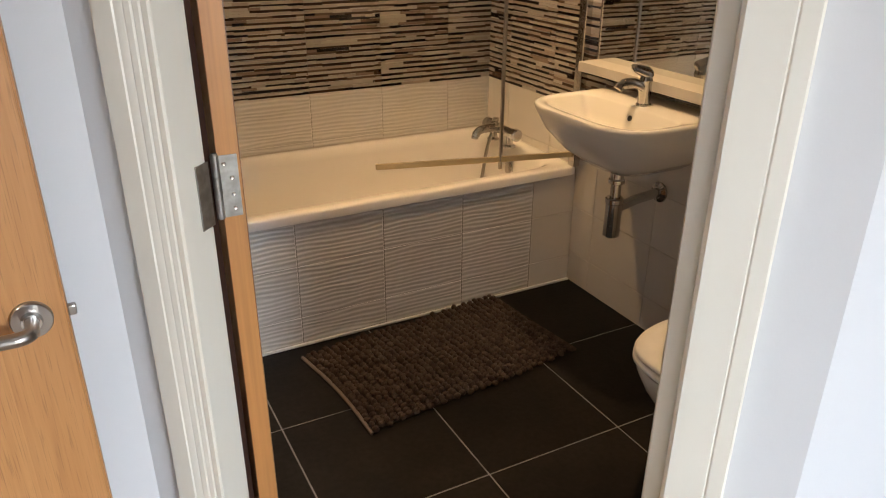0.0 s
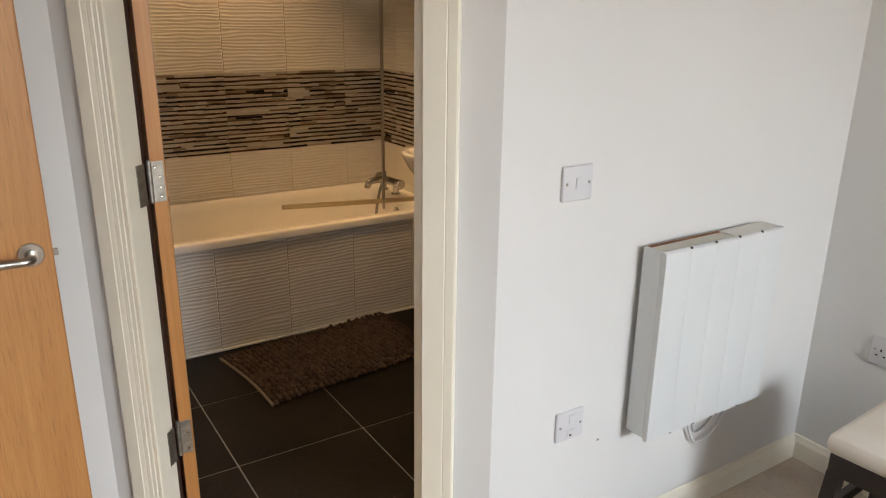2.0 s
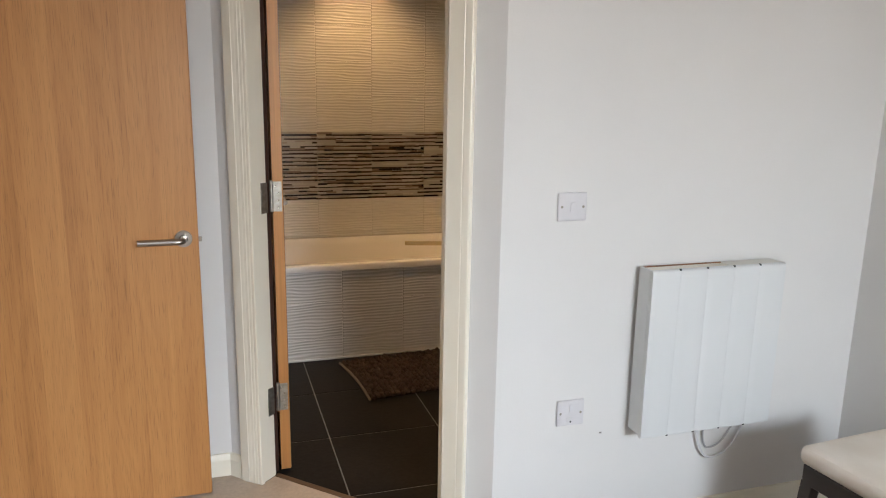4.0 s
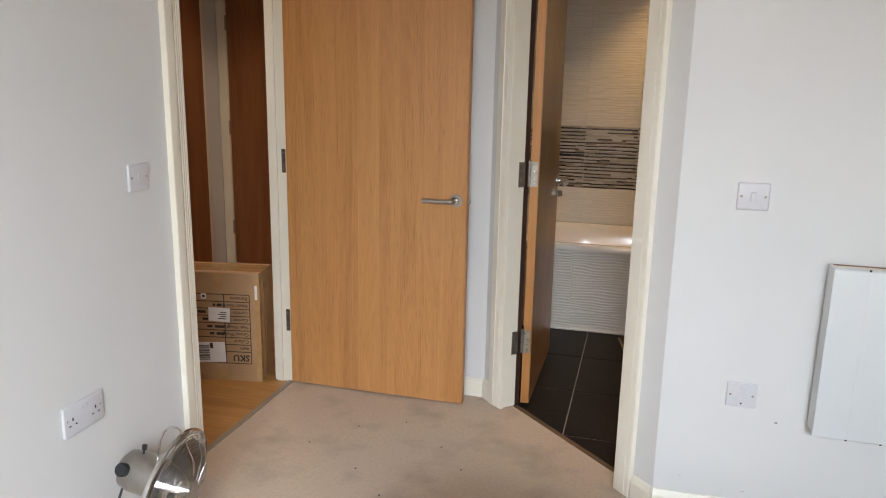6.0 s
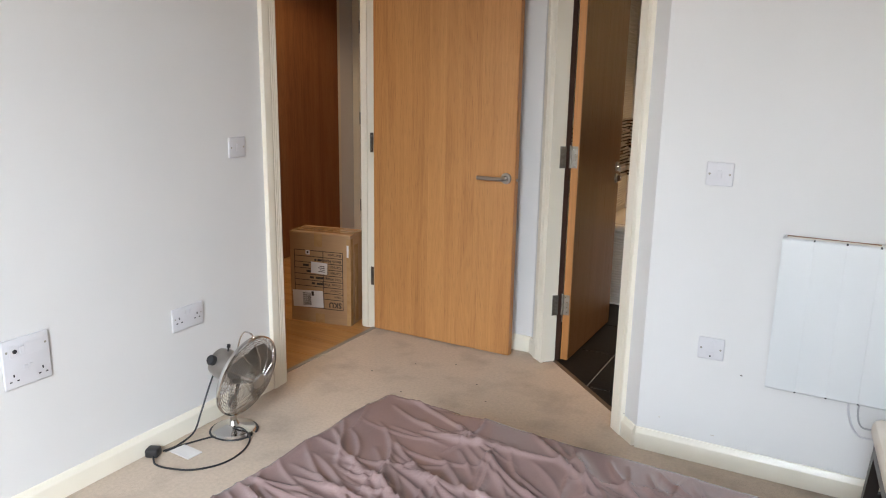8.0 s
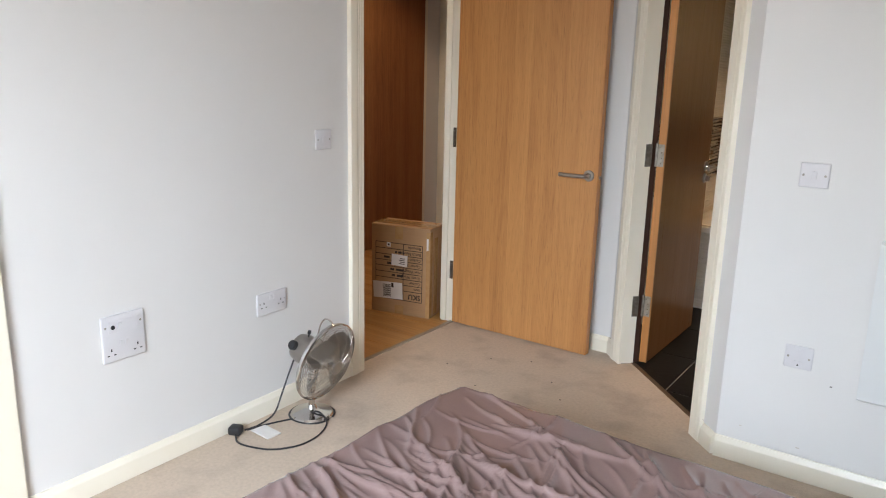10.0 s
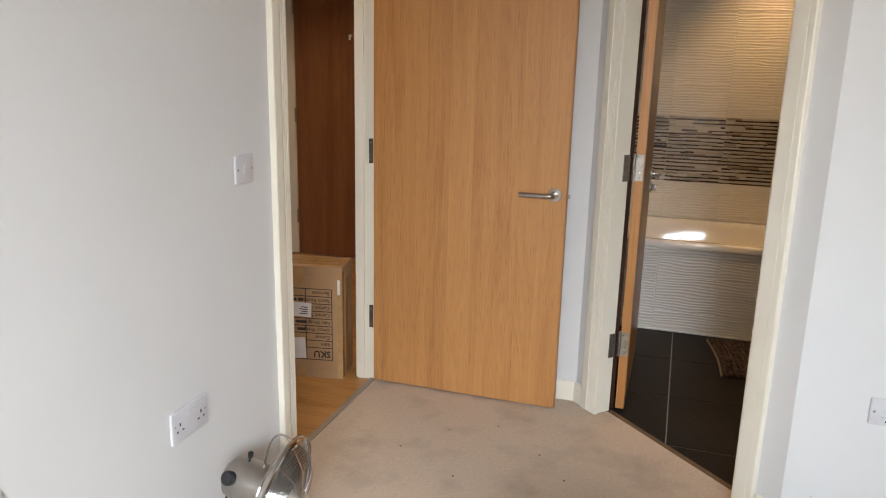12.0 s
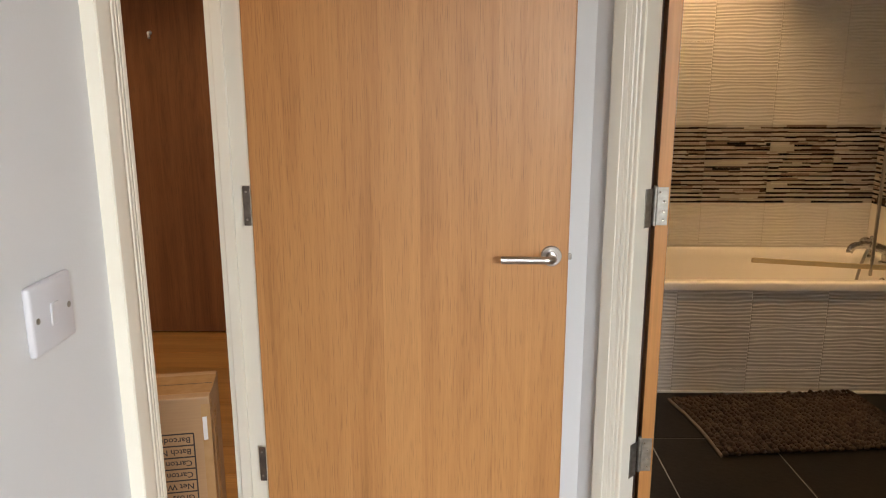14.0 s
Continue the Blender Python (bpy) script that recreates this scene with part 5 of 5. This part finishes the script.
# ---- hall: parcel ----
CW, CD, CH = 0.364, 0.185, 0.515
CB = pose(-0.990, 1.147, -0.010, 0, 0, 10.9)
car = thing("cardboard_box", "tall taped brown cardboard box standing upside down on the hall floor", "box", CB)
part("carton", boxes((0, CW, 0, CD, 0.0, CH), bevel=0.005), M_CARD, car)
part("flap_seam", boxes((0.004, CW - 0.004, CD / 2 - 0.0012, CD / 2 + 0.0012, CH, CH + 0.0012)), M_INK, car, smooth=None)
part("tape", boxes((-0.001, CW + 0.001, CD / 2 - 0.062, CD / 2 + 0.062, CH - 0.0002, CH + 0.0008)), M_TAPE, car, "glossy clear parcel tape", smooth=None)
part("tape", boxes((0.150, 0.198, -0.0008, 0.0, CH - 0.075, CH - 0.001)), M_TAPE, car, "glossy clear parcel tape", smooth=None)
part("tape", boxes((0.150, 0.205, -0.0008, 0.0, 0.002, 0.060)), M_TAPE, car, "glossy clear parcel tape", smooth=None)
part("tape", boxes((CW - 0.022, CW + 0.0006, -0.0009, 0.0, 0.01, CH - 0.02), (CW, CW + 0.0008, 0.0, 0.03, 0.01, CH - 0.02)), M_TAPE, car, "glossy clear parcel tape", smooth=None)
part("tape", boxes((CW, CW + 0.0008, 0.055, 0.098, 0.02, CH - 0.06)), M_TAPE, car, "glossy clear parcel tape", smooth=None)
part("paper_tag", boxes((CW - 0.020, CW - 0.009, -0.0025, -0.0010, CH - 0.120, CH - 0.055)), M_LABEL, car, "torn white paper strip", smooth=None)


def line(x0, x1, z0, z1, y=-0.0006):
    part("printed_line", boxes((x0, x1, y, 0.0002, z0, z1)), M_INK, car, smooth=None)


def lettering(text, x, z, size, parent, m, mat=M_INK, name="printed_word", align="LEFT"):
    """Printed words as a thin mesh from the built-in font, in local x and z."""
    cu = bpy.data.curves.new("lettering", "FONT")
    cu.body, cu.size, cu.align_x, cu.align_y, cu.resolution_u, cu.offset = text, size, align, "CENTER", 2, size * (0.03 if size > 0.03 else 0.012)
    tmp = new("lettering", cu)
    bpy.context.view_layer.update()
    me = bpy.data.meshes.new_from_object(tmp.evaluated_get(bpy.context.evaluated_depsgraph_get()))
    bpy.data.objects.remove(tmp)
    me.materials.append(mat)
    ob = new(name, me)
    ob.parent = parent
    ob.matrix_basis = m @ pose(x, 0, z, 90)
    return ob


T0, T1, TZ0, TZ1, TD = 0.028, 0.318, 0.092, 0.415, 0.202
ROWS_TEXT = ["SKU", "Item", "Colour", "Gross Weight", "Net Weight", "Carton Size", "Carton Qty", "Batch Number", "Barcode"]
zs = [TZ0, TZ0 + 0.055] + [TZ0 + 0.055 + (TZ1 - TZ0 - 0.055) / 8 * k for k in range(1, 9)]
for z in zs:
    line(T0, T1, z - 0.0018, z + 0.0018)
for x in (T0, TD, T1):
    line(x - 0.0018, x + 0.0018, TZ0, TZ1, -0.0007)
for k, word in enumerate(ROWS_TEXT):
    zc = (zs[k] + zs[k + 1]) / 2
    # the carton stands on its head, so the words run upside down from the right-hand rule
    lettering(word, T1 - 0.008, zc, 0.042 if k == 0 else 0.0235, car, pose(0, -0.0012, 0) @ pose(T1 - 0.008, 0, zc, 0, 180, 0) @ pose(-(T1 - 0.008), 0, -zc))
for k, (a, b) in ((3, (0.13, 0.20)), (4, (0.12, 0.20)), (5, (0.10, 0.21)), (6, (0.08, 0.20)), (7, (0.15, 0.19))):
    zc = (zs[k] + zs[k + 1]) / 2
    for x0, x1 in ((a, a + (b - a) * 0.3), (a + (b - a) * 0.45, b)):
        part("printed_bar", boxes((x0, x1, -0.0007, 0.0002, zc - 0.006, zc + 0.006)), M_INK, car, "unreadable small print", smooth=None)


def sticker(x, z, w, h, rot, name="sticker"):
    s_ = part(name, boxes((0, w, -0.0008, 0, 0, h)), M_LABEL, car, "white printed paper sticker", m=pose(x, -0.0012, z, 0, rot, 0), smooth=None)
    return s_


s1 = sticker(0.128, 0.290, 0.098, 0.064, 2)
for k in range(4):
    part("printed_bar", boxes((0.045 + 0.008 * (k % 2), 0.082, -0.0013, -0.0006, 0.012 + 0.010 * k, 0.016 + 0.010 * k)), M_INK, s1, smooth=None)
s2 = sticker(0.016, 0.088, 0.185, 0.096, -2.5)
for k in range(12):
    part("barcode_bar", boxes((0.062, 0.112, -0.0013, -0.0006, 0.012 + 0.006 * k, 0.0145 + 0.006 * k + 0.0015 * (k % 2))), M_INK, s2, smooth=None)
part("printed_bar", boxes((0.116, 0.130, -0.0013, -0.0006, 0.066, 0.092)), M_INK, s2, smooth=None)
s3 = sticker(0.098, 0.392, 0.024, 0.024, 0)
part("printed_bar", boxes((0.006, 0.018, -0.0013, -0.0006, 0.006, 0.018)), M_INK, s3, smooth=None)

# ---- window in the rear wall ----
win = thing("window_1", "white framed bedroom window", "window", pose(0, YB, 0), kind="structure")
for z in (WIN_Z0, WIN_Z1 - 0.06):
    part("window_frame", boxes((WIN_X0, WIN_X1, -0.08, -0.03, z, z + 0.06), bevel=0.004), M_PLASTIC, win)
for x in (WIN_X0, (WIN_X0 + WIN_X1) / 2 - 0.03, WIN_X1 - 0.06):
    part("window_frame", boxes((x, x + 0.06, -0.08, -0.03, WIN_Z0 + 0.06, WIN_Z1 - 0.06), bevel=0.004), M_PLASTIC, win)
part("window_sill", boxes((WIN_X0 - 0.03, WIN_X1 + 0.03, -0.028, 0.03, WIN_Z0 - 0.03, WIN_Z0 - 0.001), bevel=0.006), M_TRIM, win)

# ---- pieces of walls and floors ----
wall_tiles(far, M_FAR, 0.606 - BX0, BX1 - BX0, UPPER + LOWER[:1] + [(RIM + 0.001, MZ0 - TH)], lambda a, b, z: M_RIPPLE)
wall_tiles(right_w, M_RIGHT, 0.17, 2.2, UPPER + LOWER, lambda a, b, z: M_RIPPLE if z > 1.0 else M_SMOOTH_TILE)
wall_tiles(left_w, M_LEFT, 0.14, BY1 - 1.48, UPPER + LOWER, lambda a, b, z: M_RIPPLE if z > 0.4 else M_SMOOTH_TILE)

ft = bpy.data.objects["floor_bathroom"]
gx = [BX0 - 0.05] + [0.737 + 0.4425 * k for k in range(0, 3)] + [BX1 + 0.02]
gy = [0.70, 1.109, 1.550, 1.992, 2.425]
for x0, x1 in zip(gx, gx[1:]):
    for y0, y1 in zip(gy, gy[1:]):
        g = 0.0022
        ob = new("tile", finish("tile", boxes((x0 + g, x1 - g, y0 + g, y1 - g, -0.0530, -0.0042), bevel=0.0015, seg=1), M_FTILE))
        ob.parent = ft
solid("floor_grout", boxes((BX0 - 0.04, BX1, 0.72, 2.42, -0.0525, -0.0062)), M_FGROUT, "pale grout lines between the bathroom floor tiles", "grout", "structure", smooth=None)

fh = bpy.data.objects["floor_hall"]
rng = random.Random(8)
y = -0.38
while y < HALL_Y:
    x = HALL_X - rng.random() * 0.9
    while x < XL - 0.07:
        a, b = max(x, HALL_X) + 0.0008, min(x + 1.2, XL - 0.070) - 0.0008
        if b - a > 0.02:
            ob = new("plank", finish("plank", boxes((a, b, y + 0.0008, min(y + 0.19, HALL_Y) - 0.0008, -0.0118, -0.002), bevel=0.0012, seg=1), M_LAMINATE))
            ob.parent = fh
        x += 1.2
    y += 0.19
